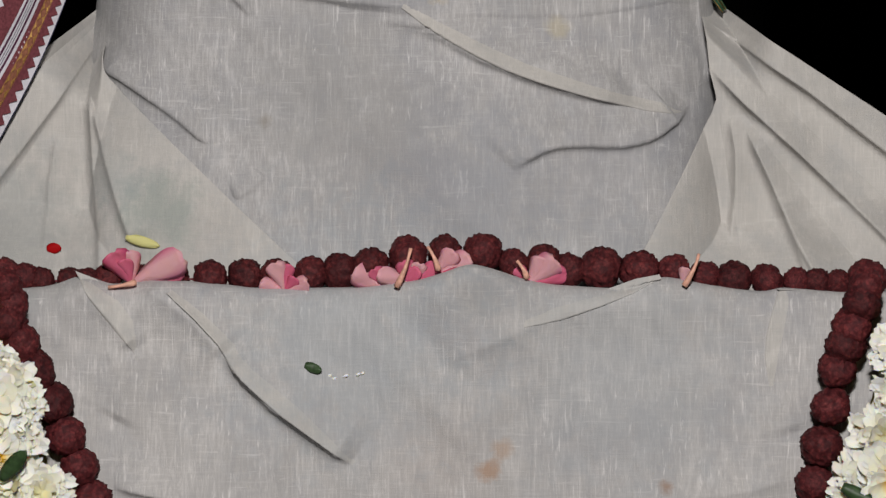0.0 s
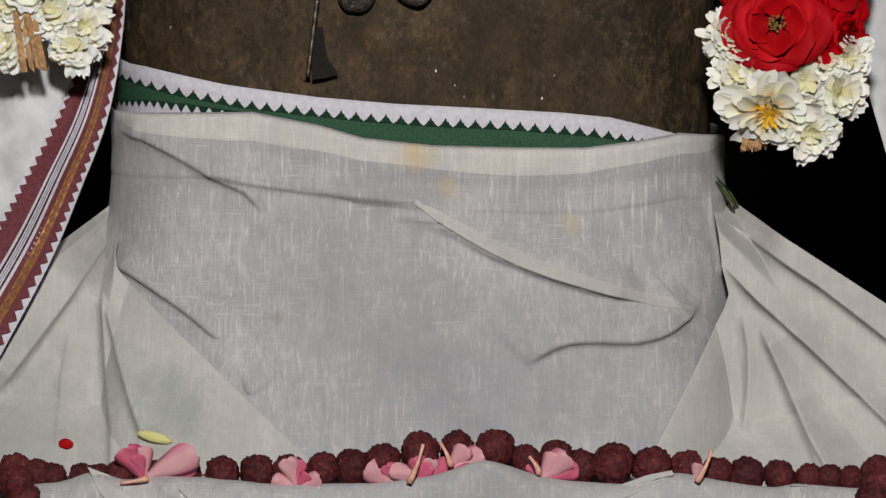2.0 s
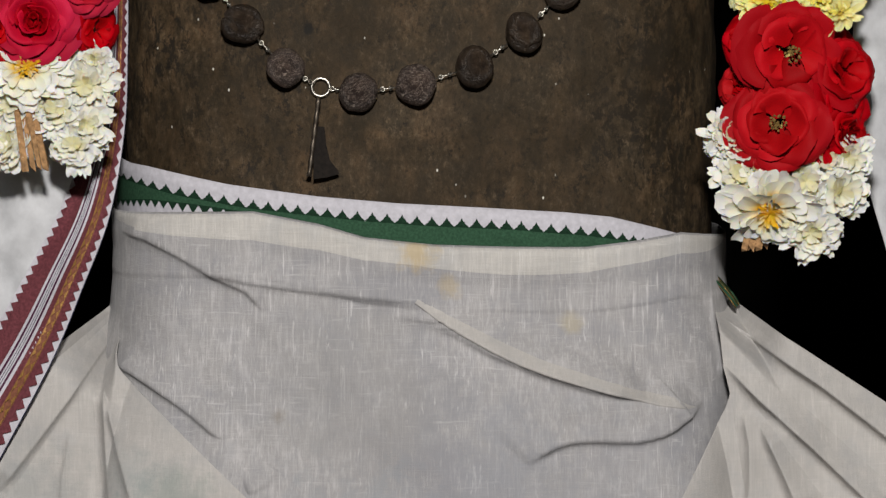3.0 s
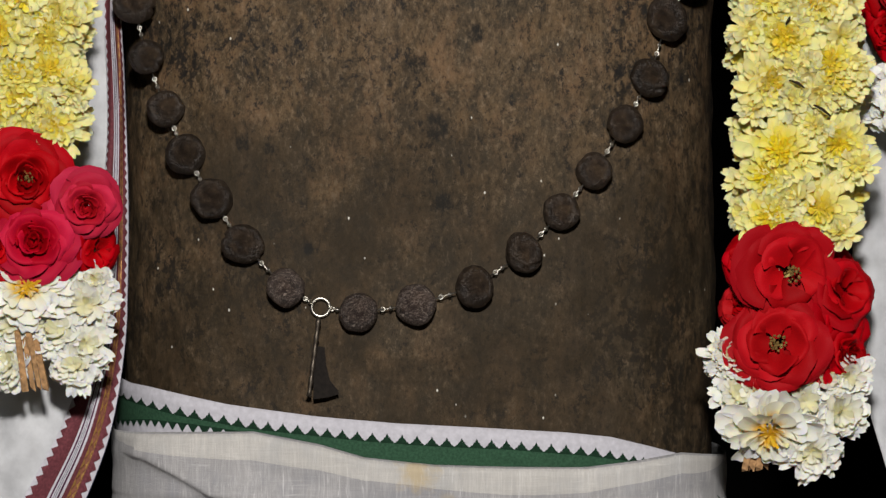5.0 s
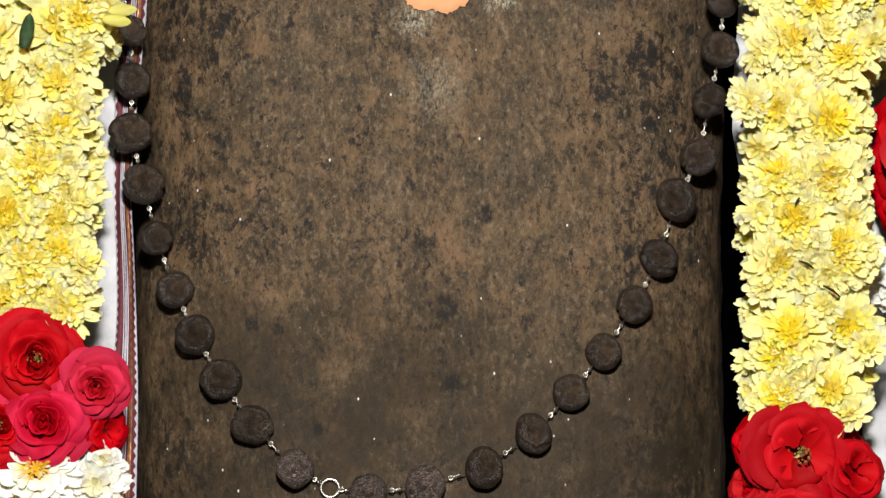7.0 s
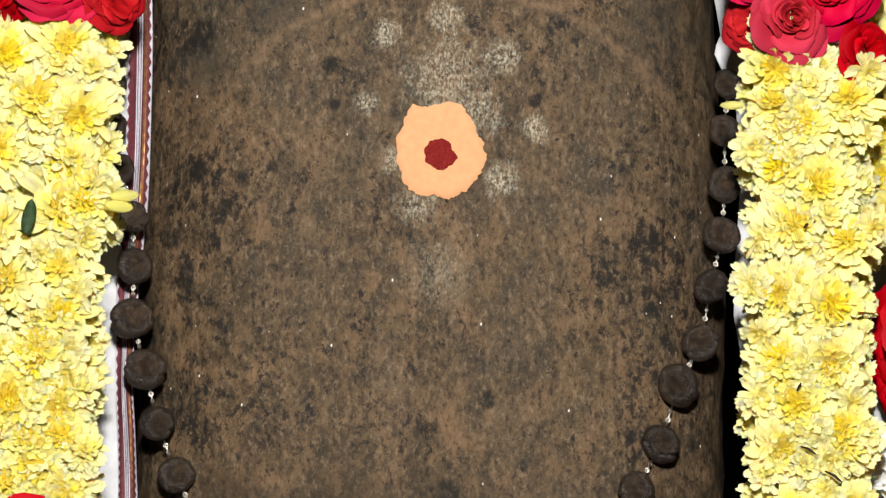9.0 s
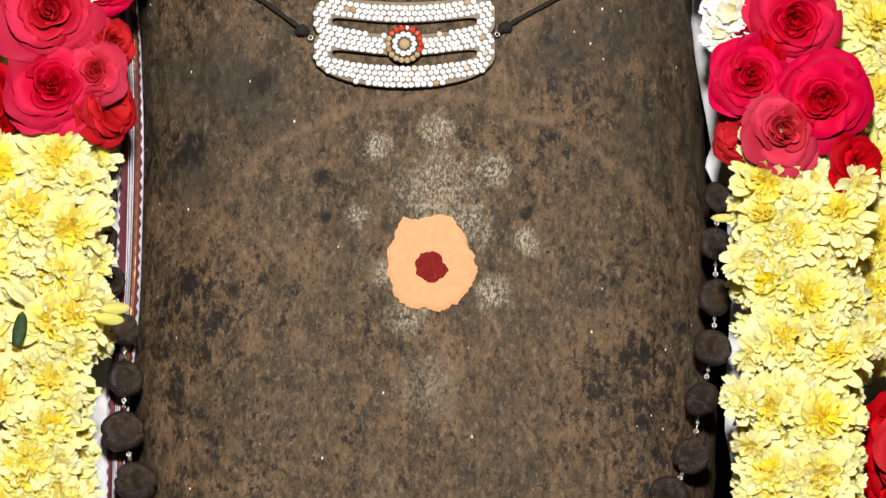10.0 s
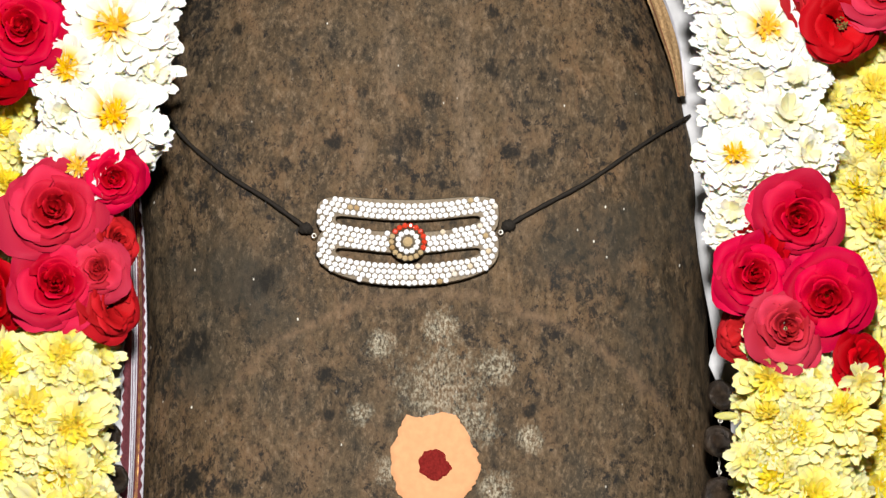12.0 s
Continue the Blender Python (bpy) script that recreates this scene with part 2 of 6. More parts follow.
STAINS = [
    ((0.55, 0.40, 0.16), (-0.0304, -0.01, 1.2787), 0.016, 0.6), ((0.50, 0.42, 0.24), (0.0874, -0.01, 1.2251), 0.010, 0.4), ((0.55, 0.42, 0.2), (-0.0047, -0.01, 1.253), 0.010, 0.4),
    ((0.29, 0.30, 0.33), (0.023, -0.05, 1.1021), 0.070, 0.6), ((0.30, 0.295, 0.29), (-0.0881, -0.02, 1.1807), 0.070, 0.45), ((0.29, 0.285, 0.29), (-0.0493, -0.04, 1.1311), 0.060, 0.45), ((0.31, 0.31, 0.33), (0.1165, -0.05, 1.1064), 0.05, 0.5), ((0.24, 0.24, 0.27), (-0.011, -0.05, 1.1149), 0.030, 0.3), ((0.22, 0.19, 0.15), (-0.1348, -0.03, 1.1558), 0.006, 0.5),
    ((0.24, 0.29, 0.27), (-0.2164, -0.09, 1.088), 0.034, 0.6), ((0.27, 0.29, 0.29), (-0.33, -0.09, 1.07), 0.06, 0.5), ((0.28, 0.32, 0.33), (-0.25, -0.09, 1.1119), 0.024, 0.35),
    ((0.36, 0.20, 0.11), (0.0336, -0.165, 0.9099), 0.009, 0.75), ((0.38, 0.24, 0.15), (0.044, -0.163, 0.9251), 0.009, 0.6), ((0.26, 0.15, 0.09), (0.1636, -0.167, 0.8993), 0.007, 0.8),
    ((0.34, 0.27, 0.24), (-0.01, -0.15, 0.921), 0.05, 0.2), ((0.31, 0.35, 0.39), (-0.0684, -0.14, 1.0038), 0.10, 0.45), ((0.31, 0.34, 0.37), (0.1318, -0.14, 0.987), 0.10, 0.35), ((0.25, 0.25, 0.25), (0.0275, -0.14, 1.0373), 0.024, 0.4),
]
DRAPE = cotton("drape_cotton", (0.372, 0.364, 0.367), STAINS, 1.0)
DOUBLED = cotton("doubled_cotton", (0.400, 0.388, 0.385), STAINS, 0.8)
OPAQUE = cotton("opaque_cotton", (0.440, 0.424, 0.406), STAINS, 0.2)
TINTED = cotton("green_tinted_cotton", (0.370, 0.405, 0.385), STAINS[:3])
HEMCLOTH = cotton("hem_cotton", (0.515, 0.498, 0.472), STAINS[:3])


# ---- building helpers ----
def link(name, verts, faces, mat, parent=None, smooth=True, label=""):
    me = bpy.data.meshes.new(name)
    me.from_pydata([tuple(float(c) for c in v) for v in verts], [], faces)
    me.materials.append(mat)
    if smooth:
        me.polygons.foreach_set("use_smooth", [True] * len(me.polygons))
    me.update()
    ob = new(name, me)
    if parent is not None:
        ob.parent = parent
    return tagged(ob, label)


def part(name, bm, mat, parent=None, label="", smooth=True):
    me = bpy.data.meshes.new(name)
    bmesh.ops.recalc_face_normals(bm, faces=bm.faces)
    bm.to_mesh(me)
    bm.free()
    for m in (mat if isinstance(mat, (list, tuple)) else [mat]):
        me.materials.append(m)
    if smooth:
        me.polygons.foreach_set("use_smooth", [True] * len(me.polygons))
    ob = new(name, me)
    if parent is not None:
        ob.parent = parent
    return tagged(ob, label)


def grid_faces(nu, nv, closed=False):
    out = []
    for i in range(nu - (0 if closed else 1)):
        for j in range(nv - 1):
            a, b = i * nv + j, ((i + 1) % nu) * nv + j
            out.append((a, b, b + 1, a + 1))
    return out


def box(name, lo, hi, mat, parent=None, bevel=0.0):
    bm = bmesh.new()
    bmesh.ops.create_cube(bm, size=1)
    for v in bm.verts:
        v.co = Vector([lo[i] + (v.co[i] + 0.5) * (hi[i] - lo[i]) for i in range(3)])
    if bevel:
        bmesh.ops.bevel(bm, geom=bm.edges[:], offset=bevel, segments=2, affect="EDGES")
    return part(name, bm, mat, parent, smooth=False)


def smooth01(v, lo, hi):
    s = np.clip((np.asarray(v, float) - lo) / (hi - lo), 0, 1)
    return s * s * (3 - 2 * s)


def ripple(x, z, scale, seed=0.0):
    """Soft uneven swelling, from a few crossed waves."""
    s = 1 / scale
    return (np.sin(x * 6.1 * s + 1.3 * np.sin(z * 3.7 * s + seed)) + np.sin(z * 5.3 * s + 1.7 * np.sin(x * 2.9 * s + 2.1 * seed)) + 0.6 * np.sin((x + z) * 11.0 * s + seed)) / 2.6


def fold(x, z, pts, height, wide, sharp=0.0026, crisp=1.3):
    """Height of a fold of cloth along a line of (x, z): a soft swell on its upper side that drops sharply below."""
    pts = np.array(pts, float)
    lens = np.hypot(*np.diff(pts, axis=0).T)
    total, run = lens.sum(), 0.0
    best = np.full(x.shape, 9.0)
    out = np.zeros(x.shape)
    for (ax, az), (bx, bz), ln in zip(pts[:-1], pts[1:], lens):
        dx, dz = (bx - ax) / ln, (bz - az) / ln
        s = np.clip((x - ax) * dx + (z - az) * dz, 0, ln)
        ex, ez = x - ax - s * dx, z - az - s * dz
        d = np.hypot(ex, ez)
        side = dx * (z - az) - dz * (x - ax)
        along = (run + s) / total
        env = np.minimum(1, np.minimum(along, 1 - along) * 9)
        h = height * env * np.where(side > 0, np.exp(-(d / wide) ** crisp), np.exp(-d / sharp))
        near = d < best
        best = np.where(near, d, best)
        out = np.where(near, h, out)
        run += ln
    return out


# ---- the setting: a dark sanctum and its hall ----
def setting():
    tagged(box("floor", (-2.2, -6.2, -0.2), (2.2, 2.0, 0.0), FLOOR), "worn dark stone floor of the sanctum", "floor", kind="structure")
    tagged(box("wall_north", (-2.2, 1.6, 0.0), (2.2, 2.0, 3.2), SOOT), "soot-blackened stone wall behind the shrine", "wall", kind="structure")
    tagged(box("wall_south", (-2.2, -6.2, 0.0), (2.2, -5.8, 3.2), SOOT), "plain dark stone wall behind the camera", "wall", kind="structure")
    tagged(box("wall_west", (-2.6, -6.2, 0.0), (-2.2, 2.0, 3.2), SOOT), "dark stone side wall of the sanctum", "wall", kind="structure")
    tagged(box("wall_east", (2.2, -6.2, 0.0), (2.6, 2.0, 3.2), SOOT), "dark stone side wall of the sanctum", "wall", kind="structure")
    tagged(box("ceiling", (-2.6, -6.2, 3.2), (2.6, 2.0, 3.4), SOOT), "dark stone ceiling slab", "ceiling", kind="structure")


setting()

# ---- the stone ----
AXIS_X, AXIS_Y, DEPTH = -0.0296, 0.18, 0.18  # the shaft leans a little near its top
POWER = 3.3
WRAP_POWER = 4.0  # the wrap is drawn flatter over the front than the stone


def axis_x(z):
    return AXIS_X - 0.006 * smooth01(z, 1.88, 2.2)


def half_width(z):
    """Half the shaft's width: nearly straight, drawing in towards its domed top."""
    z = np.asarray(z, float)
    w = 0.2314 - 0.0075 * smooth01(z, 1.62, 2.02) + 0.0012 * np.sin(z * 19)
    return np.where(z < 1.98, w, w * np.sqrt(np.clip(1 - (np.clip(z - 1.98, 0, 9) / 0.37) ** 2.3, 0.0004, 1)))


def shaft_y(x, z, proud=0.0):
    """The front of the shaft at x, z, or of what lies proud metres outside it."""
    w = half_width(z)
    q = np.clip(np.abs((np.asarray(x) - axis_x(z)) / (w + proud)), 0, 0.9995)
    return AXIS_Y - (DEPTH * w / 0.2314 + proud) * (1 - q ** POWER) ** (1 / POWER)


def shaft():
    nu, nv = 220, 260
    ang = np.linspace(0, 2 * np.pi, nu, endpoint=False)
    zs = np.concatenate([np.linspace(0.95, 1.98, 150, endpoint=False), 1.98 + 0.37 * np.sin(np.linspace(0, 0.4999 * np.pi, 110))])
    verts = []
    for a in ang:
        c, s = math.cos(a), math.sin(a)
        cx, cy = math.copysign(abs(c) ** (2 / POWER), c), math.copysign(abs(s) ** (2 / POWER), s)
        w = half_width(zs)
        dent = 0.0016 * ripple(np.full(nv, a * 0.23), zs, 0.13, 1.0) + 0.0009 * ripple(np.full(nv, a * 0.23), zs, 0.035, 3.0)
        for z, r, d in zip(zs, w, dent):
            verts.append((float(axis_x(z)) + (r + d) * cx, AXIS_Y + (DEPTH * r / 0.2314 + d) * cy, z))
    faces = grid_faces(nu, nv, True)
    faces.append(tuple(i * nv + nv - 1 for i in range(nu)))
    faces.append(tuple(i * nv for i in reversed(range(nu))))
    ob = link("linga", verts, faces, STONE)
    return tagged(ob, "tall dark brown oiled granite linga with pitted, mottled surface", "sacred stone")


def pedestal():
    """The stone seat, hidden under the drapes: a stepped, moulded round base."""
    prof = [(0.60, 0.0), (0.60, 0.16), (0.56, 0.20), (0.50, 0.24), (0.44, 0.30), (0.42, 0.48), (0.45, 0.56), (0.47, 0.60), (0.47, 0.86), (0.34, 0.93), (0.29, 0.95), (0.02, 0.95)]
    nu = 72
    verts = [(AXIS_X + r * math.cos(a), 0.46 + r * math.sin(a), z) for a in np.linspace(0, 2 * np.pi, nu, endpoint=False) for r, z in prof]
    faces = grid_faces(nu, len(prof), True)
    ob = link("stone_pedestal", verts, faces, SOOT, smooth=False)
    return tagged(ob, "dark round moulded stone pedestal beneath the drapes", "pedestal")


shaft()
pedestal()


# ---- the cloths ----
WAIST_TOP = [(-0.2813, 1.3069), (-0.2577, 1.306), (-0.2041, 1.3073), (-0.1569, 1.3082), (-0.1055, 1.2987), (-0.0712, 1.2889), (-0.0197, 1.2833), (0.0404, 1.2816), (0.1004, 1.2812), (0.1433, 1.2859), (0.1754, 1.291), (0.1982, 1.2885), (0.2248, 1.2859)]
WAIST_FOLDS = [
    ([(-0.2565, 1.2927), (-0.2342, 1.2876), (-0.2085, 1.2747), (-0.1828, 1.2601), (-0.1571, 1.2489), (-0.1442, 1.233)], 0.007, 0.022),
    ([(-0.1914, 1.2631), (-0.1528, 1.2558), (-0.1056, 1.2489), (-0.0326, 1.2412), (-0.0197, 1.2429)], 0.006, 0.020),
    ([(-0.0327, 1.24), (-0.0177, 1.228), (-0.0018, 1.219), (0.0249, 1.203), (0.0562, 1.1901), (0.0966, 1.1767), (0.1414, 1.166)], 0.010, 0.020),
    ([(0.053, 1.1195), (0.0573, 1.1242), (0.0629, 1.1285), (0.074, 1.1341), (0.0851, 1.1371), (0.0962, 1.138), (0.1095, 1.1376), (0.1232, 1.1371), (0.1352, 1.1371), (0.1455, 1.1389), (0.1544, 1.141), (0.163, 1.1449), (0.1766, 1.1535), (0.1864, 1.1638)], 0.010, 0.030),
    ([(-0.2621, 1.1938), (-0.2432, 1.1843), (-0.2175, 1.1683), (-0.196, 1.1532), (-0.1746, 1.1368)], 0.008, 0.020),
    ([(-0.1567, 1.0991), (-0.1438, 1.1055), (-0.1352, 1.1163)], 0.004, 0.012),
    ([(0.1928, 1.2459), (0.1959, 1.2137), (0.2016, 1.1792)], 0.004, 0.02),
]


def waist_y(x, z):
    flare = smooth01(1.30 - z, 0.0, 0.26)
    q = np.clip(np.abs((x - AXIS_X) / (0.2374 + 0.02 * flare)), 0, 0.985)
    return AXIS_Y - (DEPTH + 0.009 + 0.05 * flare ** 1.5) * (1 - q ** WRAP_POWER) ** (1 / WRAP_POWER)


def waist_cloth(parent=None, deep=None, extra=0.0, start=0.0004, name="hem_band", mat=None):
    """The wrap itself or, with deep, a strip of that depth running start metres below its upper edge."""
    nu, nv = 420, 12 if deep else 250
    th = np.linspace(math.pi + 0.30, 2 * math.pi - 0.30, nu)
    th = np.concatenate([np.linspace(math.pi - 0.5, math.pi + 0.299, 24), th, np.linspace(2 * math.pi - 0.299, 2 * math.pi + 0.5, 24)])
    nu = len(th)
    c, s = np.cos(th), np.sin(th)
    cx, cy = np.sign(c) * np.abs(c) ** (2 / WRAP_POWER), np.sign(s) * np.abs(s) ** (2 / WRAP_POWER)
    wt = np.array(WAIST_TOP)
    low = 1.0
    verts = np.zeros((nu, nv, 3))
    v = np.linspace(0, 1, nv)[None, :]
    x0 = AXIS_X + 0.245 * cx
    top = np.interp(x0, wt[:, 0], wt[:, 1])[:, None]
    z = top + (low - top) * v if not deep else top - start - (deep + 0.003 * np.sin(x0 * 31)[:, None]) * v
    flare = smooth01(1.30 - z, 0.0, 0.26)
    grow = 0.009 + 0.0 * z + 0.05 * flare ** 1.5
    x = AXIS_X + (0.2314 + 0.006 + 0.02 * flare) * cx[:, None]
    y = AXIS_Y + (DEPTH + grow) * cy[:, None]
    hem = top - z
    lift = 0.0035 * smooth01(0.032 - hem, 0, 0.018) + 0.0015 * smooth01(0.05 - hem, 0, 0.004)
    lift += 0.0065 * ripple(x, z, 0.16, 0.7) * smooth01(hem, 0.02, 0.12) + 0.0014 * ripple(x, z, 0.045, 2.0) * smooth01(hem, 0.02, 0.12)
    for pts, h, w in WAIST_FOLDS:
        lift += fold(x, z, pts, h, w, crisp=3.0 if h > 0.0095 else 1.5)
    lift = lift + extra * (1 - 0.75 * v)
    roll = np.clip(1 - hem / 0.004, 0, 1)
    verts[:, :, 0] = x + lift * cx[:, None] * 0.4
    verts[:, :, 1] = y + lift * cy[:, None] + 0.005 * roll ** 2
    verts[:, :, 2] = z
    ob = link(name if deep else "waist_cloth", verts.reshape(-1, 3), grid_faces(nu, nv), mat or DRAPE, parent)
    if deep:
        return ob
    m = ob.modifiers.new("thickness", "SOLIDIFY")
    m.thickness, m.offset = 0.0012, -1
    return tagged(ob, "greyish white cotton cloth wrapped and creased round the stone", "cloth")


def fan(name, label, pinch, rim, pleats, folds, y_in, y_out, depth=0.008, stand=0.02, ahead=(0.35, 0.75)):
    """Cloth gathered at a pinch and spread out in pleats to a rim of (x, z); pleats: places of the folds along the rim, 0 to 1."""
    nu, nv = 300, 120
    rim = np.array(rim, float)
    seg = np.concatenate([[0], np.cumsum(np.hypot(*np.diff(rim, axis=0).T))])
    u = np.linspace(0, 1, nu)
    rx, rz = np.interp(u * seg[-1], seg, rim[:, 0]), np.interp(u * seg[-1], seg, rim[:, 1])
    pin = np.array(pinch, float)
    px, pz = np.interp(u, np.linspace(0, 1, len(pin)), pin[:, 0]), np.interp(u, np.linspace(0, 1, len(pin)), pin[:, 1])
    v = np.linspace(0, 1, nv)[None, :]
    sag = 0.02 * np.sin(v * math.pi) * np.sin(u * math.pi)[:, None]
    x = px[:, None] + (rx - px)[:, None] * v
    z = pz[:, None] + (rz - pz)[:, None] * v - sag * 0.3
    ends = np.array([0] + list(pleats) + [1.0])
    k = np.clip(np.searchsorted(ends, u, side="right") - 1, 0, len(ends) - 2)
    f = (u - ends[k]) / (ends[k + 1] - ends[k])
    width = (ends[k + 1] - ends[k])
    hump = (np.sin(np.clip(f, 0, 1) ** 0.75 * math.pi)) ** 0.9 * np.minimum(1.0, width * 5)
    y = y_in + (y_out - y_in) * v ** 1.2 - depth * hump[:, None] * (0.35 + 0.65 * v) - 0.002 * ripple(x, z, 0.09, 1.1)
    front = np.minimum(y, np.minimum(waist_y(x, z), stand) - 0.016 - 0.5 * depth * hump[:, None] * v)
    lower = smooth01((pz.max() - pz) / (pz.max() - pz.min()), *ahead)[:, None]
    y = y + (front - y) * np.maximum(smooth01(v, 0.03, 0.22), lower)
    for pts, height, wide in folds:
        y = y - fold(x, z, pts, height, wide)
    verts = np.stack([x, y, z], axis=2).reshape(-1, 3)
    ob = link(name, verts, grid_faces(nu, nv), OPAQUE)
    m = ob.modifiers.new("thickness", "SOLIDIFY")
    m.thickness, m.offset = 0.0012, 0
    return tagged(ob, label, "cloth", "side drapes")


PANEL_TOP = [(-0.4108, 1.0361), (-0.3523, 1.0361), (-0.3106, 1.0387), (-0.2855, 1.0412), (-0.2708, 1.0488), (-0.2604, 1.0479), (-0.2438, 1.0412), (-0.2187, 1.0454), (-0.1895, 1.0446), (-0.1311, 1.0387), (-0.0601, 1.0395), (-0.0184, 1.0458), (0.0025, 1.053), (0.0192, 1.0605), (0.0401, 1.0542), (0.0609, 1.0462), (0.0818, 1.042), (0.1319, 1.0387), (0.1486, 1.0446), (0.1653, 1.0483), (0.1945, 1.0416), (0.2363, 1.0357), (0.2488, 1.0399), (0.2947, 1.0357), (0.3406, 1.0361), (0.4074, 1.0361)]
PANEL_FOLDS = [
    ([(-0.1622, 0.9933), (-0.1477, 0.9764), (-0.1269, 0.9554), (-0.0977, 0.9343), (-0.0685, 0.9132)], 0.012, 0.030),
    ([(-0.2701, 1.0491), (-0.2557, 1.0311), (-0.2392, 1.0122), (-0.2289, 0.9954)], 0.006, 0.016),
    ([(-0.2226, 0.9912), (-0.229, 0.9701), (-0.2417, 0.9448)], 0.005, 0.012),
    ([(-0.2223, 1.0436), (-0.1891, 1.0206), (-0.1601, 0.9912)], 0.007, 0.030),
    ([(0.2318, 0.987), (0.2487, 0.9659), (0.2572, 0.9364)], 0.004, 0.02),
    ([(-0.0017, 0.987), (0.0483, 1.008), (0.0983, 1.0269), (0.144, 1.0457)], 0.0055, 0.028),
    ([(-0.2441, 0.8984), (-0.2024, 0.8891), (-0.1522, 0.8857), (-0.1104, 0.884)], 0.008, 0.02),
    ([(0.1071, 0.884), (0.174, 0.8878), (0.2283, 0.8963), (0.2575, 0.9048)], 0.007, 0.02),
]


def front_panel():
    nu, nv = 520, 230
    pt = np.array(PANEL_TOP)
    xs = np.linspace(pt[0, 0], pt[-1, 0], nu)
    top = np.interp(xs, pt[:, 0], pt[:, 1])
    kern = np.exp(-0.5 * (np.arange(-9, 10) / 4.0) ** 2)
    top = np.convolve(np.pad(top, 9, mode="edge"), kern / kern.sum(), mode="valid")[:, None]
    v = np.linspace(-0.12, 1, nv)[None, :]
    low = 0.80
    x = xs[:, None] + 0 * v
    z = top + (low - top) * np.clip(v, 0, 1)
    drop = top - z
    y = -0.128 - 0.030 * smooth01(drop, 0.0, 0.2) - 0.012 * (1 - np.exp(-drop / 0.006))
    back = np.clip(-v / 0.12, 0, 1)
    y = y + 0.05 * back
    z = z - 0.012 * back ** 2
    lift = 0.0065 * ripple(x, z, 0.19, 2.4) * smooth01(drop, 0.0, 0.05) + 0.0012 * ripple(x, z, 0.05, 0.3)
    bulge = 0.02 * np.exp(-((x - 0.0192) / 0.05) ** 2) * np.exp(-drop / 0.05)
    for pts, h, w in PANEL_FOLDS:
        lift = lift + fold(x, z, pts, h, w, 0.0026 if h > 0.0075 else 0.016)
    y = y - lift - bulge
    ob = link("front_cloth", np.stack([x, y, z], axis=2).reshape(-1, 3), grid_faces(nu, nv), DOUBLED)
    m = ob.modifiers.new("thickness", "SOLIDIFY")
    m.thickness, m.offset = 0.0012, 0
    return tagged(ob, "stained greyish white cotton cloth hanging over the pedestal front", "cloth")


def pleat(parent, upper, lower, proud):
    """A flat fold of doubled cloth lying on the wrap between two lines of (x, z), its lower edge standing off."""
    wrap = BVHTree.FromPolygons([v.co for v in parent.data.vertices], [p.vertices for p in parent.data.polygons])
    n, nv = 120, 11
    ups, lows = (np.array(q, float) for q in (upper, lower))
    f = np.linspace(0, 1, n)
    ku, kl = np.linspace(0, 1, len(ups)), np.linspace(0, 1, len(lows))
    verts = []
    for i in range(n):
        a = Vector((np.interp(f[i], ku, ups[:, 0]), 0, np.interp(f[i], ku, ups[:, 1])))
        b = Vector((np.interp(f[i], kl, lows[:, 0]), 0, np.interp(f[i], kl, lows[:, 1])))
        for j in range(nv):
            v = j / (nv - 1)
            p = a + (b - a) * v
            hit = wrap.ray_cast(Vector((p.x, -1, p.z)), Vector((0, 1, 0)))[0] or Vector((p.x, -0.132, p.z))
            swell = 0.0006 + proud * v ** 1.5 * math.sin(math.pi * min(1, 0.12 + 0.9 * f[i])) ** 0.5
            verts.append((p.x, hit.y - swell + (0.004 if j == nv - 1 else 0), p.z))
    return link("pleat", verts, grid_faces(n, nv), OPAQUE, parent, label="doubled fold of the cloth")


wrap = waist_cloth()
waist_cloth(wrap, 0.0235, 0.0028, mat=HEMCLOTH)
waist_cloth(wrap, 0.013, 0.0012, 0.0242, "show_through_band", TINTED)
pleat(wrap, [(-0.0284, 1.2451), (-0.0018, 1.2322), (0.0205, 1.2219), (0.0428, 1.2111), (0.0652, 1.2017), (0.0875, 1.1939), (0.1098, 1.1866), (0.1321, 1.1802), (0.1549, 1.175), (0.1772, 1.1703), (0.1966, 1.166)], [(-0.0318, 1.2399), (-0.0146, 1.227), (0.0025, 1.2163), (0.0248, 1.2043), (0.0471, 1.1935), (0.0695, 1.1853), (0.0918, 1.1784), (0.1141, 1.172), (0.1365, 1.1664), (0.155, 1.1617), (0.1764, 1.1582), (0.1957, 1.1599)], 0.0065)
panel = front_panel()
pleat(panel, [(-0.2716, 1.0534), (-0.2559, 1.0474), (-0.2391, 1.0329), (-0.2286, 1.0179), (-0.2244, 0.9987)], [(-0.2695, 1.05), (-0.2624, 1.0363), (-0.2498, 1.0201), (-0.238, 1.0051), (-0.2279, 0.9922)], 0.004)
pleat(panel, [(-0.1987, 1.0406), (-0.1776, 1.0243), (-0.1573, 1.0051), (-0.1395, 0.9837), (-0.1056, 0.9558), (-0.0581, 0.9094)], [(-0.2038, 1.038), (-0.184, 1.0201), (-0.1658, 1.0008), (-0.1544, 0.9807), (-0.1205, 0.9502), (-0.0666, 0.9111)], 0.006)
pleat(panel, [(0.259, 1.0397), (0.254, 1.0243), (0.2507, 1.0072), (0.2466, 0.988), (0.2433, 0.9687)], [(0.2471, 1.0397), (0.2421, 1.0243), (0.238, 1.0072), (0.2364, 0.9901), (0.2399, 0.9687)], 0.003)
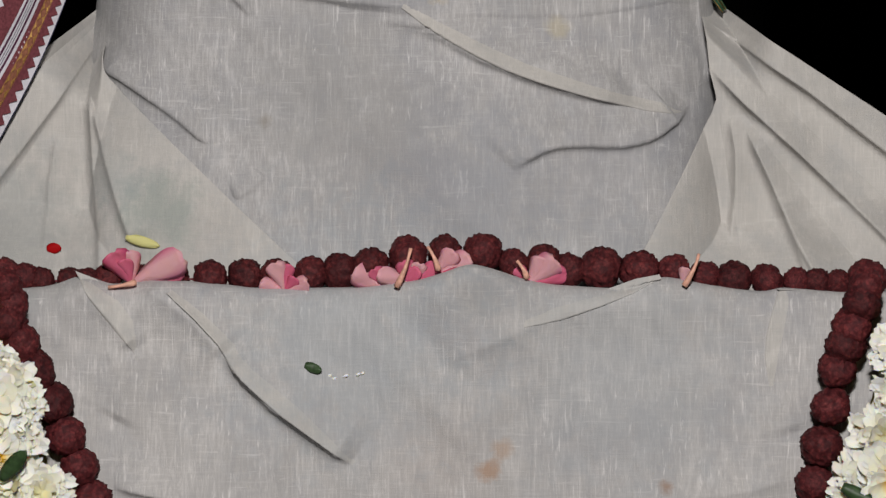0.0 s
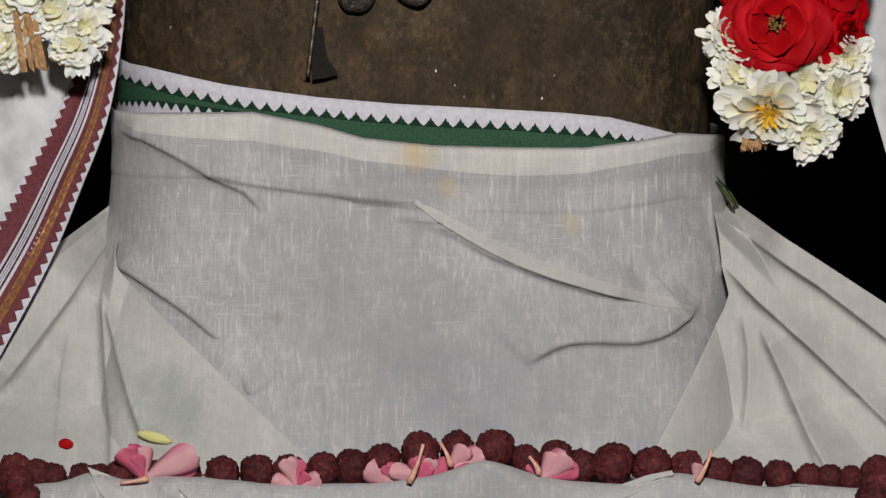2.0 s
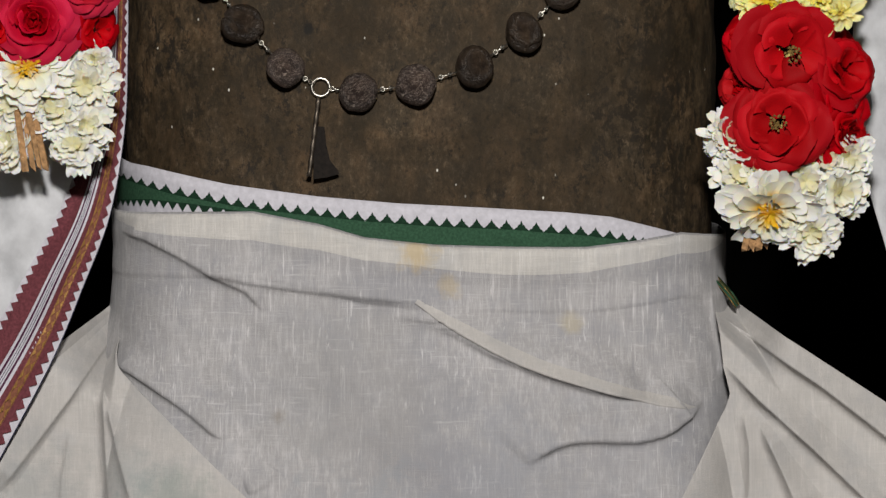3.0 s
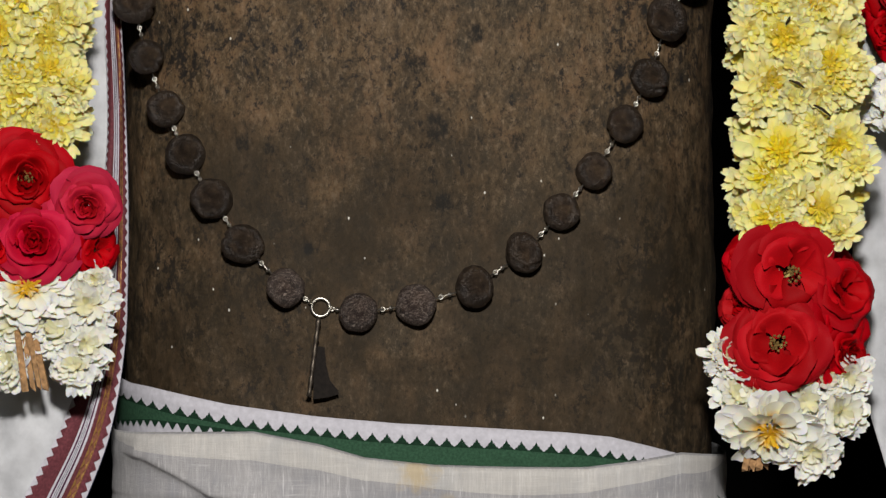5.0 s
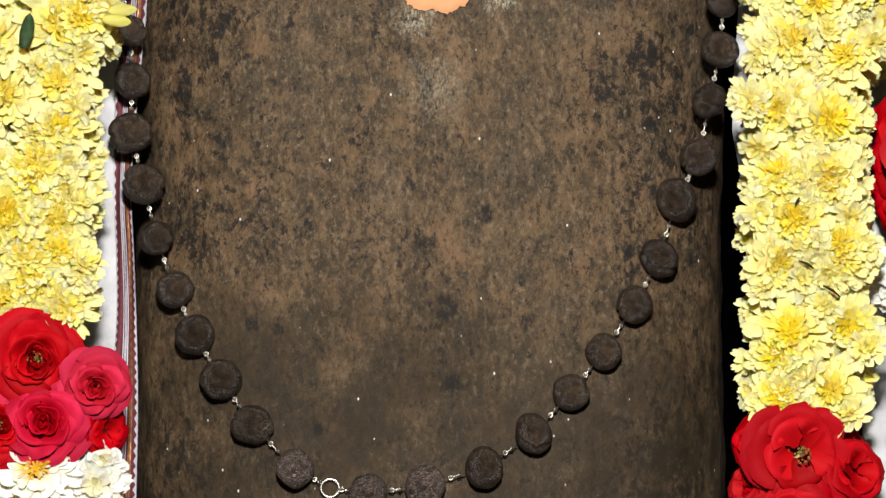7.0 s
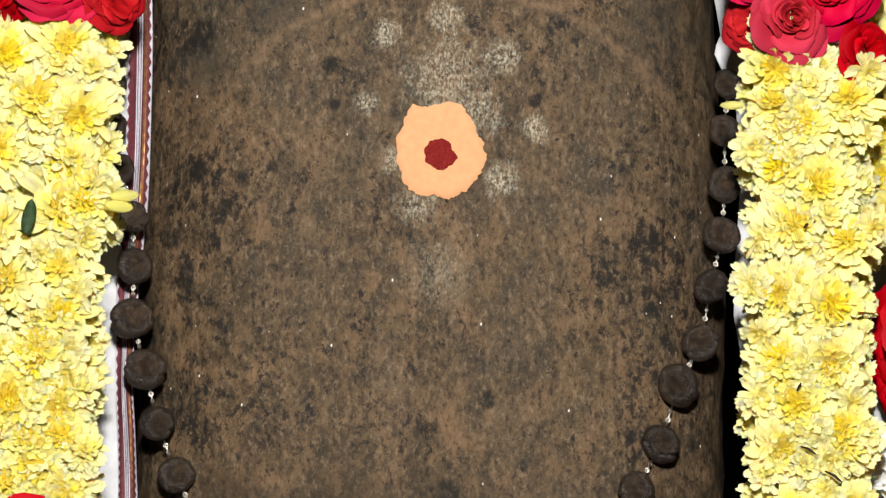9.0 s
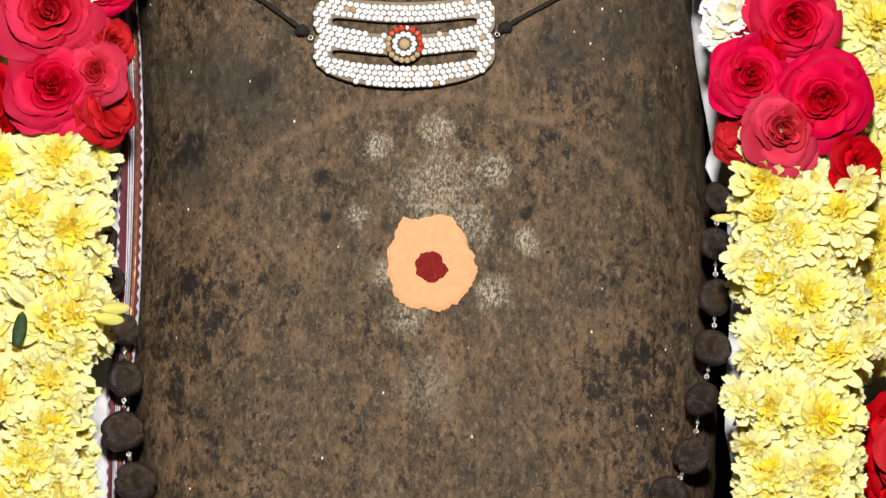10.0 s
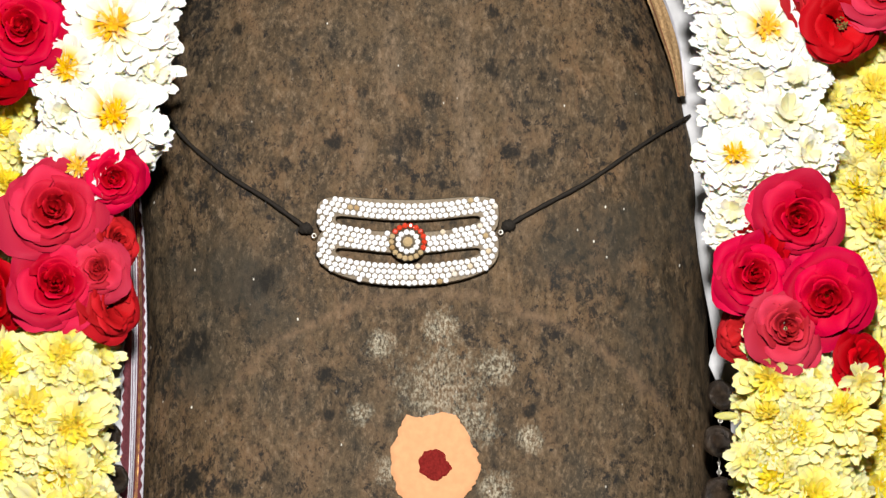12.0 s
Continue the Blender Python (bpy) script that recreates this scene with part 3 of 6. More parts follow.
pleat(panel, [(0.1596, 1.0508), (0.1418, 1.0474), (0.1206, 1.0397), (0.0867, 1.0295), (0.057, 1.0192)], [(0.1613, 1.0474), (0.1397, 1.0363), (0.1164, 1.0278), (0.0867, 1.0179), (0.057, 1.0132)], 0.003)
left_drape = fan("side_drape", "greyish white pleated cotton cloth spreading from the stone's side",
    [(-0.2567, 1.2399), (-0.2589, 1.2236), (-0.259, 1.2064), (-0.2591, 1.1936), (-0.2565, 1.1871)], [(-0.5177, 1.0584), (-0.518, 1.0244), (-0.4251, 1.0159), (-0.3406, 1.0159), (-0.256, 1.0159), (-0.1715, 1.0181), (-0.0785, 1.0245)],
    (0.14, 0.33, 0.55), [
        ([(-0.2693, 1.1936), (-0.2678, 1.1549), (-0.2655, 1.112), (-0.2605, 1.0689), (-0.2573, 1.0172)], 0.014, 0.022), ([(-0.2652, 1.1635), (-0.2572, 1.1292), (-0.2458, 1.0948), (-0.2331, 1.0625)], 0.009, 0.016),
        ([(-0.3495, 1.0947), (-0.3193, 1.1335), (-0.2934, 1.1678), (-0.2624, 1.215)], 0.010, 0.028), ([(-0.2936, 1.1421), (-0.3002, 1.1034), (-0.3026, 1.0517)], 0.004, 0.02)], 0.10, -0.075)
fan("side_drape", "greyish white cotton cloth in deep folds beside the stone",
    [(0.2060, 1.1600), (0.2085, 1.1720), (0.2030, 1.1900), (0.2000, 1.2170), (0.1970, 1.2480)], [(0.1300, 1.0224), (0.1877, 1.0161), (0.2848, 1.0118), (0.3777, 1.0161), (0.4400, 1.0200), (0.4750, 1.0450), (0.4780, 1.0650)],
    (0.28, 0.57, 0.79), [
        ([(0.2182, 1.155), (0.2226, 1.1293), (0.2227, 1.0992), (0.2186, 1.0604)], 0.009, 0.016), ([(0.2307, 1.1465), (0.248, 1.1099), (0.2675, 1.0647), (0.2891, 1.026)], 0.018, 0.024),
        ([(0.2545, 1.0949), (0.2653, 1.0691), (0.2784, 1.0259)], 0.008, 0.012), ([(0.2037, 1.1921), (0.2296, 1.1663), (0.2684, 1.1317), (0.3247, 1.0777), (0.368, 1.0366)], 0.018, 0.026), ([(0.1984, 1.2287), (0.238, 1.2029), (0.2768, 1.177), (0.3243, 1.1404), (0.3675, 1.108)], 0.018, 0.026)], 0.10, -0.075, 0.010, ahead=(0.04, 0.36))


# ---- flowers ----
def petal_material(name, inner, mid, outer, reach, spread=0.18, glow=0.12, rough=0.55, sheen=0.14):
    """Petal colour runs from the flower's heart outwards; every petal differs a little."""
    m, t, b = nodes_of(name)
    p = where(t)
    n = t.nodes.new("ShaderNodeVectorMath")
    n.operation = "LENGTH"
    t.links.new(where(t, (1, 1, 0)), n.inputs[0])
    g = t.nodes.new("ShaderNodeNewGeometry")
    rnd = g.outputs["Random Per Island"]
    o = t.nodes.new("ShaderNodeObjectInfo")
    r = mathn(t, "ADD", n.outputs["Value"], mathn(t, "MULTIPLY", mathn(t, "SUBTRACT", rnd, 0.5), reach * 0.35))
    col = mixc(t, band(t, r, reach * 0.22, reach * 0.5), inner, mid)
    col = mixc(t, band(t, r, reach * 0.5, reach * 0.95), col, outer)
    vein = noisen(t, p, 420, 3)
    h = t.nodes.new("ShaderNodeHueSaturation")
    t.links.new(col, h.inputs["Color"])
    t.links.new(band(t, rnd, 0, 1, 1 - spread, 1 + spread * 0.5), h.inputs["Value"])
    t.links.new(band(t, o.outputs["Random"], 0, 1, 0.98, 1.05), h.inputs["Saturation"])
    c2 = mixc(t, band(t, vein, 0.55, 0.8, 0, 0.12), h.outputs[0], tuple(c * 0.7 for c in outer))
    put(t, b, c2, rough, sheen)
    b.inputs["Subsurface Weight"].default_value = glow
    b.inputs["Subsurface Radius"].default_value = (0.004, 0.003, 0.0015)
    b.inputs["Subsurface Scale"].default_value = 1.8
    bump(t, b, vein, 0.25, 0.0006)
    return m


YELLOW = petal_material("yellow_petals", (0.93, 0.71, 0.060), (0.91, 0.775, 0.18), (0.90, 0.815, 0.35), 0.025, 0.05, 0.75)
CREAM = petal_material("cream_petals", (0.91, 0.75, 0.16), (0.90, 0.795, 0.28), (0.90, 0.825, 0.40), 0.022, 0.06, 0.75)
WHITE = petal_material("white_petals", (0.84, 0.47, 0.015), (0.86, 0.82, 0.60), (0.87, 0.855, 0.77), 0.024, 0.05, 0.5)
PURE = petal_material("plain_white_petals", (0.82, 0.77, 0.46), (0.86, 0.83, 0.68), (0.87, 0.855, 0.77), 0.022, 0.05, 0.5)
CRIMSON = petal_material("crimson_petals", (0.33, 0.004, 0.006), (0.42, 0.006, 0.009), (0.42, 0.008, 0.014), 0.034, 0.3, 0.03, 0.6, 0.06)
ROSEPINK = petal_material("deep_pink_petals", (0.42, 0.007, 0.013), (0.47, 0.013, 0.034), (0.50, 0.024, 0.062), 0.034, 0.3, 0.03, 0.6, 0.06)
PINK = petal_material("pink_petals", (0.70, 0.34, 0.36), (0.55, 0.075, 0.21), (0.66, 0.20, 0.36), 0.026, 0.25, 0.3, 0.5)
STAMEN = plain("stamens", (0.22, 0.14, 0.04), 0.8, 0.2, 0, 700, 0.6, 0.001)
STALK = plain("dry_stalk", (0.42, 0.24, 0.11), 0.8, 0.2, 0, 260, 0.5, 0.001)
LEAF = plain("leaf_green", (0.035, 0.07, 0.025), 0.5, 0.4, 0, 200, 0.4, 0.0008)
CORE = plain("garland_core", (0.50, 0.42, 0.14), 0.9, 0.1, 0, 120, 0.5, 0.002)
TUBE = plain("flower_tube", (0.74, 0.40, 0.30), 0.5, 0.3, 0, 200, 0.3, 0.0005)
STEM_RNG = random.Random(7)


def petal(verts, faces, azim, r0, r1, wide, rise0, rise1, curl, rng, nu=5, cup=0.16):
    """One broad petal with a round, faintly notched tip from radius r0 to r1, wide metres across, its height going from rise0 to rise1 and curling at the tip."""
    base = len(verts)
    ca, sa = math.cos(azim), math.sin(azim)
    tw, bend, notch = rng.uniform(-0.38, 0.38), rng.uniform(-0.34, 0.34), rng.uniform(0.0, 0.12)
    steps = ((0.0, 0.42), (0.25, 0.70), (0.5, 0.92), (0.75, 1.0), (0.9, 0.86), (1.0, 0.50))
    for v, f in steps:
        w = wide * f
        h = rise0 + (rise1 - rise0) * v ** 1.3 - curl * v ** 4
        lean = bend * (r1 - r0) * v * v
        for i in range(nu):
            u = i / (nu - 1) * 2 - 1
            r = r0 + (r1 - r0) * (v - (notch * (1 - abs(u)) if v == 1.0 else 0.0))
            s = u * w * 0.5 + lean
            hh = h + cup * abs(u) ** 1.6 * w * (1.2 - 0.5 * v) + tw * u * w * 0.5
            verts.append((r * ca - s * sa, r * sa + s * ca, hh))
    for j in range(len(steps) - 1):
        for i in range(nu - 1):
            a = base + j * nu + i
            faces.append((a, a + 1, a + nu + 1, a + nu))


def flower_mesh(name, mat, rings, seed):
    rng = random.Random(seed)
    verts, faces = [], []
    for count, r0, r1, wide, h0, h1, curl in rings:
        off = rng.random() * 6
        for k in range(count):
            az = off + (k + rng.uniform(-0.5, 0.5)) * 2 * math.pi / count
            q = rng.uniform(0.76, 1.14)
            petal(verts, faces, az, r0, r1 * q, wide * rng.uniform(0.8, 1.2), h0, h1 * rng.uniform(0.7, 1.3) + rng.uniform(-0.0016, 0.0024), curl * rng.uniform(-0.6, 1.6), rng)
    me = bpy.data.meshes.new(name)
    me.from_pydata(verts, [], faces)
    me.materials.append(mat)
    me.polygons.foreach_set("use_smooth", [True] * len(me.polygons))
    me.update()
    return me


MUM = [(22, 0.000, 0.0042, 0.0017, 0.0110, 0.0130, 0.000), (30, 0.002, 0.0082, 0.0022, 0.0100, 0.0135, 0.000), (22, 0.004, 0.013, 0.0042, 0.0085, 0.0138, 0.001),
       (20, 0.006, 0.0185, 0.0066, 0.007, 0.0115, 0.001), (19, 0.007, 0.0245, 0.0086, 0.004, 0.0080, 0.002), (19, 0.008, 0.030, 0.0096, 0.000, 0.0025, 0.003)]
DAISY = [(30, 0.000, 0.0045, 0.0015, 0.0105, 0.0115, 0.000), (38, 0.003, 0.0088, 0.0018, 0.010, 0.0115, 0.000), (13, 0.007, 0.0195, 0.0112, 0.008, 0.0105, 0.001), (14, 0.007, 0.0255, 0.0134, 0.005, 0.0070, 0.001),
         (14, 0.007, 0.030, 0.0146, 0.001, 0.002, 0.003)]
PUFF = [(12, 0.000, 0.0085, 0.0056, 0.010, 0.0160, 0.001), (16, 0.003, 0.0165, 0.0078, 0.008, 0.0140, 0.002), (18, 0.005, 0.0255, 0.0092, 0.004, 0.0075, 0.003)]
MUMS = [flower_mesh("yellow_chrysanthemum", YELLOW, MUM, k) for k in range(5)]
CREAMS = [flower_mesh("cream_chrysanthemum", CREAM, PUFF, 20 + k) for k in range(5)]
DAISIES = [flower_mesh("white_chrysanthemum", WHITE, DAISY, 40 + k) for k in range(4)]
WIDE = [(10, 0.000, 0.0090, 0.0070, 0.009, 0.0175, 0.001), (15, 0.002, 0.0165, 0.0096, 0.006, 0.0135, 0.002), (18, 0.004, 0.0225, 0.0106, 0.002, 0.0080, 0.003), (18, 0.005, 0.0275, 0.0108, -0.002, 0.0010, 0.003)]
PUFFS = [flower_mesh("white_chrysanthemum", PURE, WIDE, 60 + k) for k in range(4)]


def rose_mesh(mat, seed, openness):
    """A rose about 7 cm across: wide ruffled outer petals, cupped ones within, a furled heart."""
    rng = random.Random(seed)
    verts, faces = [], []
    layers = [(5, 0.005, 0.038, 1.00, -0.004, 0.003, 0.004), (5, 0.005, 0.034, 1.00, 0.000, 0.008, 0.004), (5, 0.004, 0.027, 0.95, 0.003, 0.012, 0.003),
              (4, 0.003, 0.020, 1.05, 0.005, 0.0150, 0.002), (4, 0.002, 0.0135, 1.05, 0.006, 0.0170, 0.001), (3, 0.002, 0.009, 1.25, 0.007, 0.0178, 0.0), (3, 0.001, 0.005, 1.25, 0.008, 0.0180, 0.0)]
    if openness:
        layers = layers[:3] if openness > 1 else layers[:4]
    nu, nv = 13, 9
    for n, (count, r0, r1, half, h0, h1, curl) in enumerate(layers):
        off = rng.random() * 6
        for k in range(count):
            az = off + (k + rng.uniform(-0.2, 0.2)) * 2 * math.pi / count
            size, ph, tilt = rng.uniform(0.84, 1.10), rng.random() * 6, rng.uniform(0.05, 0.20)
            base = len(verts)
            for j in range(nv):
                v = j / (nv - 1)
                for i in range(nu):
                    u = i / (nu - 1) * 2 - 1
                    ang = az + u * half * (0.45 + 0.55 * math.sin(v * math.pi * 0.5))
                    edge = 1 - 0.20 * u * u - 0.03 * math.cos(u * 3.0 + ph)
                    r = r0 + (r1 * size * edge - r0) * v ** (0.62 if n < 3 else 0.42)
                    h = h0 + (h1 - h0) * math.sin(v * math.pi * 0.5) - curl * v ** 5 * (1 + 0.6 * math.sin(u * 4 + ph))
                    h += (0.0016 * v * v * math.sin(u * 5 + ph * 2) + 0.0006 * v ** 3 * math.sin(u * 13 + ph)) + tilt * u * r * 0.4
                    q = Vector((r * math.cos(ang), r * math.sin(ang), h))
                    verts.append(q + noise.noise_vector(q * 70 + Vector((k * 3.1, n * 5.7, seed))) * 0.0030 * v + noise.noise_vector(q * 190 + Vector((seed, k, n))) * 0.0005 * v)
            for j in range(nv - 1):
                for i in range(nu - 1):
                    a = base + j * nu + i
                    faces.append((a, a + 1, a + nu + 1, a + nu))
    me = bpy.data.meshes.new("rose")
    me.from_pydata(verts, [], faces)
    me.materials.append(mat)
    me.polygons.foreach_set("use_smooth", [True] * len(me.polygons))
    me.update()
    return me


RED_ROSES = [rose_mesh(CRIMSON, 80 + k, (1, 2, 0, 1)[k]) for k in range(4)]
PINK_ROSES = [rose_mesh(ROSEPINK, 90 + k, 0) for k in range(4)]


def stamen_mesh():
    rng = random.Random(5)
    bm = bmesh.new()
    for k in range(26):
        r, a = 0.0055 * math.sqrt(rng.random()), rng.random() * 6.28
        bmesh.ops.create_icosphere(bm, subdivisions=1, radius=rng.uniform(0.0008, 0.0014), matrix=Matrix.Translation((r * math.cos(a), r * math.sin(a), 0.011 + rng.uniform(0, 0.003))))
    me = bpy.data.meshes.new("stamen_cluster")
    bm.to_mesh(me)
    bm.free()
    me.materials.append(STAMEN)
    return me


STAMENS = stamen_mesh()


def bloom(meshes, parent, place, size, facing=(0, -1, 0), rng=STEM_RNG, name="", heart=False):
    """One flower of a garland, turned at random about its own axis."""
    me = rng.choice(meshes)
    ob = new(name or me.name.split(".")[0], me)
    d = Vector(facing) + Vector((rng.uniform(-0.22, 0.22), 0, rng.uniform(-0.22, 0.22)))
    rot = d.normalized().to_track_quat("Z", "Y").to_matrix().to_4x4()
    ob.parent = parent
    ob.matrix_basis = Matrix.Translation(place) @ rot @ Matrix.Rotation(rng.random() * 6.28, 4, "Z") @ Matrix.Scale(size, 4)
    if heart:
        h = new("stamen_cluster", STAMENS)
        h.parent = ob
        h.matrix_basis = Matrix.Identity(4)
    return ob


def tube(name, pts, radius, mat, parent=None, sides=8, ends=None, label=""):
    """A round rod along a line of points; ends: the radius at every point."""
    pts = [Vector(p) for p in pts]
    verts, faces = [], []
    for i, p in enumerate(pts):
        d = (pts[min(i + 1, len(pts) - 1)] - pts[max(i - 1, 0)]).normalized()
        m = d.to_track_quat("Z", "Y").to_matrix()
        r = ends[i] if ends else radius
        for k in range(sides):
            a = 2 * math.pi * k / sides
            verts.append(p + m @ Vector((r * math.cos(a), r * math.sin(a), 0)))
    for i in range(len(pts) - 1):
        for k in range(sides):
            a, b = i * sides + k, i * sides + (k + 1) % sides
            faces.append((a, b, b + sides, a + sides))
    faces.append(tuple(range(sides))[::-1])
    faces.append(tuple((len(pts) - 1) * sides + k for k in range(sides)))
    return link(name, verts, faces, mat, parent, label=label)


def curve_pts(pts, n):
    """A smooth line through points (Catmull-Rom)."""
    pts = [Vector(p) for p in pts]
    out = []
    q = [2 * pts[0] - pts[1]] + pts + [2 * pts[-1] - pts[-2]]
    for i in range(1, len(q) - 2):
        for k in range(n):
            t = k / n
            a, b, c, d = q[i - 1:i + 3]
            out.append(0.5 * (2 * b + (c - a) * t + (2 * a - 5 * b + 4 * c - d) * t * t + (3 * b - a - 3 * c + d) * t ** 3))
    return out + [pts[-1]]


def garland(label, y, spans, heroes, roses, whites, rng, core, shift=0.0, fill=0.8):
    """A thick flower garland hanging in the plane y. spans: (bottom line end, top line end, half width) of its yellow lengths;
    heroes, roses, whites: (x, z, size) of the flowers that face outwards."""
    g = tagged(new("flower_garland"), label, "garland", "garlands on the stone")
    tube("core", curve_pts([(x, y + 0.022, z) for x, z in core], 6), 0.026, CORE, g)
    for (xa, za), (xb, zb), half in spans:
        ln = math.hypot(xb - xa, zb - za)
        rows = max(2, int(ln / 0.0155))
        for r in range(rows + 1):
            f = r / rows
            cx, cz = xa + (xb - xa) * f + shift, za + (zb - za) * f
            for c in range(-2, 3):
                off = (c / 2 * 0.86 + rng.uniform(-0.1, 0.1)) * half + (0.25 * half if r % 2 else -0.05 * half) * (1 if c < 2 else 0)
                edge = off / half
                yy = y + 0.016 * edge * edge + rng.uniform(-0.004, 0.004)
                bloom(CREAMS, g, (cx + off, yy, cz + rng.uniform(-0.006, 0.006)), rng.uniform(0.62, 0.80), (edge * 0.8, -1, rng.uniform(-0.3, 0.3)), rng)
    for x, z, s in heroes:
        x += shift
        bloom(MUMS, g, (x, y - 0.009, z), s / 0.0265, (rng.uniform(-0.4, 0.4), -1, rng.uniform(-0.3, 0.45)), rng)
        for k in range(2):
            a = rng.random() * 6.28
            bloom(CREAMS, g, (x + s * fill * math.cos(a), y - 0.012, z + s * 1.15 * math.sin(a)), rng.uniform(0.6, 0.78), (rng.uniform(-0.5, 0.5), -1, rng.uniform(-0.5, 0.5)), rng)
    for x, z, s, k in roses:
        bloom(PINK_ROSES if k == 2 else RED_ROSES, g, (x, y - 0.006 - 0.014 * (k != 1), z), s / 0.0348, ((0.9 if x > core[0][0] else -0.9) if k == 1 else 0.1, -1, 0.0), rng, heart=k == 0)
    for x, z, s, k in whites:
        bloom(DAISIES if k else PUFFS, g, (x, y - 0.006 - 0.010 * min(k, 1), z), s / 0.0272, (0, -1, -0.55 if k == 2 else 0.05), rng)
        a = rng.random() * 6.28
        bloom(PUFFS, g, (x + s * 0.3 * math.cos(a), y + 0.002, z + s * 0.35 * math.sin(a)), s / 0.034, (0.5 * math.cos(a), -1, 0.5 * math.sin(a)), rng)
    return g


def stalks(g, x, z, y, n, lean, rng):
    for k in range(n):
        w = 0.005
        bm = bmesh.new()
        bmesh.ops.create_cube(bm, size=1)
        for v in bm.verts:
            t = 0.5 - v.co.z
            v.co = Vector((x + (k - n / 2) * w * (0.8 + 0.2 * t) + v.co.x * w * 0.85 + lean * t * 0.04 + rng.uniform(-0.0008, 0.0008), y + v.co.y * 0.006 + 0.004 * (k % 2), z + v.co.z * 0.044 + rng.uniform(-0.003, 0.003)))
        part("stalk", bm, STALK, g, "cut dry brown stalk end", smooth=False)


GY = -0.055
g_right = garland("thick garland of yellow chrysanthemums, red roses and white flowers", GY,
    [((0.2545, -0.055, 1.4695)[::2], (0.2560, -0.055, 1.8583)[::2], 0.0385)],
    [(0.2695, 1.6341, 0.027), (0.2442, 1.6088, 0.028), (0.2421, 1.5202, 0.029), (0.2337, 1.4717, 0.026), (0.2717, 1.478, 0.025), (0.2335, 1.6256, 0.024), (0.2335, 1.5708, 0.024), (0.2843, 1.5286, 0.023), (0.2801, 1.5877, 0.024), (0.2335, 1.5033, 0.023)] +
    [(0.2317, 1.8578, 0.027), (0.261, 1.7708, 0.029), (0.2419, 1.739, 0.029), (0.2691, 1.6798, 0.030), (0.271, 1.6355, 0.029), (0.2456, 1.6038, 0.028), (0.2845, 1.8323, 0.026), (0.2335, 1.6376, 0.025), (0.2335, 1.7814, 0.025), (0.2335, 1.6883, 0.026), (0.2841, 1.7263, 0.025), (0.2506, 1.8153, 0.026), (0.2335, 1.5743, 0.025), (0.2792, 1.5743, 0.024), (0.2285, 1.8281, 0.022), (0.2285, 1.8047, 0.022)],
    [(0.2461, 1.4319, 0.039, 0), (0.2395, 1.3779, 0.040, 0), (0.2875, 1.4159, 0.030, 1), (0.2175, 1.4403, 0.022, 1), (0.2145, 1.4032, 0.024, 1), (0.2867, 1.3695, 0.027, 1), (0.2841, 1.3906, 0.028, 1), (0.2209, 1.4074, 0.026, 1)] +
    [(0.2515, 1.9786, 0.035, 2), (0.2165, 1.9338, 0.030, 2), (0.2723, 1.9189, 0.036, 2), (0.2403, 1.8940, 0.033, 2), (0.2140, 1.8912, 0.024, 1), (0.2972, 1.8699, 0.024, 1), (0.2217, 1.9637, 0.03, 1), (0.2824, 2.1232, 0.030, 0), (0.2519, 2.1419, 0.026, 1), (0.315, 2.1500, 0.032, 2), (0.2699, 2.144, 0.034, 1), (0.2999, 2.1699, 0.036, 0), (0.2616, 2.1786, 0.036, 2)],
    [(0.2327, 1.3186, 0.034, 2), (0.2030, 1.3693, 0.022, 0), (0.2110, 1.3398, 0.024, 0), (0.2846, 1.3271, 0.026, 0), (0.2644, 1.2975, 0.025, 0), (0.2913, 1.3524, 0.022, 0), (0.2593, 1.3355, 0.026, 0), (0.2140, 1.3609, 0.023, 0), (0.2170, 1.3228, 0.023, 0), (0.2467, 1.3102, 0.025, 0), (0.2761, 1.3482, 0.024, 0), (0.2255, 1.344, 0.025, 0)] +
    [(0.2295, 2.1211, 0.034, 1), (0.1992, 2.1211, 0.025, 0), (0.2448, 2.0565, 0.033, 0), (0.2054, 2.0221, 0.028, 1), (0.2014, 2.0587, 0.025, 0), (0.1969, 2.0221, 0.022, 0), (0.2026, 1.9836, 0.026, 0), (0.2586, 2.0264, 0.026, 0), (0.2186, 2.0845, 0.028, 0), (0.2527, 2.0845, 0.028, 0), (0.1964, 2.091, 0.022, 0), (0.1974, 1.9686, 0.018, 0), (0.2268, 2.0415, 0.028, 0), (0.2062, 2.1449, 0.028, 0), (0.1883, 2.1536, 0.024, 0), (0.2191, 2.1708, 0.03, 1), (0.1902, 2.1925, 0.03, 0), (0.2237, 2.2099, 0.03, 0), (0.2403, 2.1492, 0.022, 0), (0.2052, 1.9986, 0.024, 0), (0.2038, 2.106, 0.028, 0), (0.2715, 2.0414, 0.018, 0), (0.2244, 2.0071, 0.022, 0)],
    random.Random(11), [(0.2464, 1.313), (0.2505, 1.3768), (0.2525, 1.4619), (0.2545, 1.5893)] + [(0.2519, 1.6556), (0.2527, 1.8691)] + [(0.2428, 1.942), (0.2242, 2.0413), (0.2162, 2.1237), (0.1995, 2.2153)])
stalks(g_right, *(0.2335, -0.06, 1.3060)[::2], -0.058, 4, -0.2, random.Random(3))

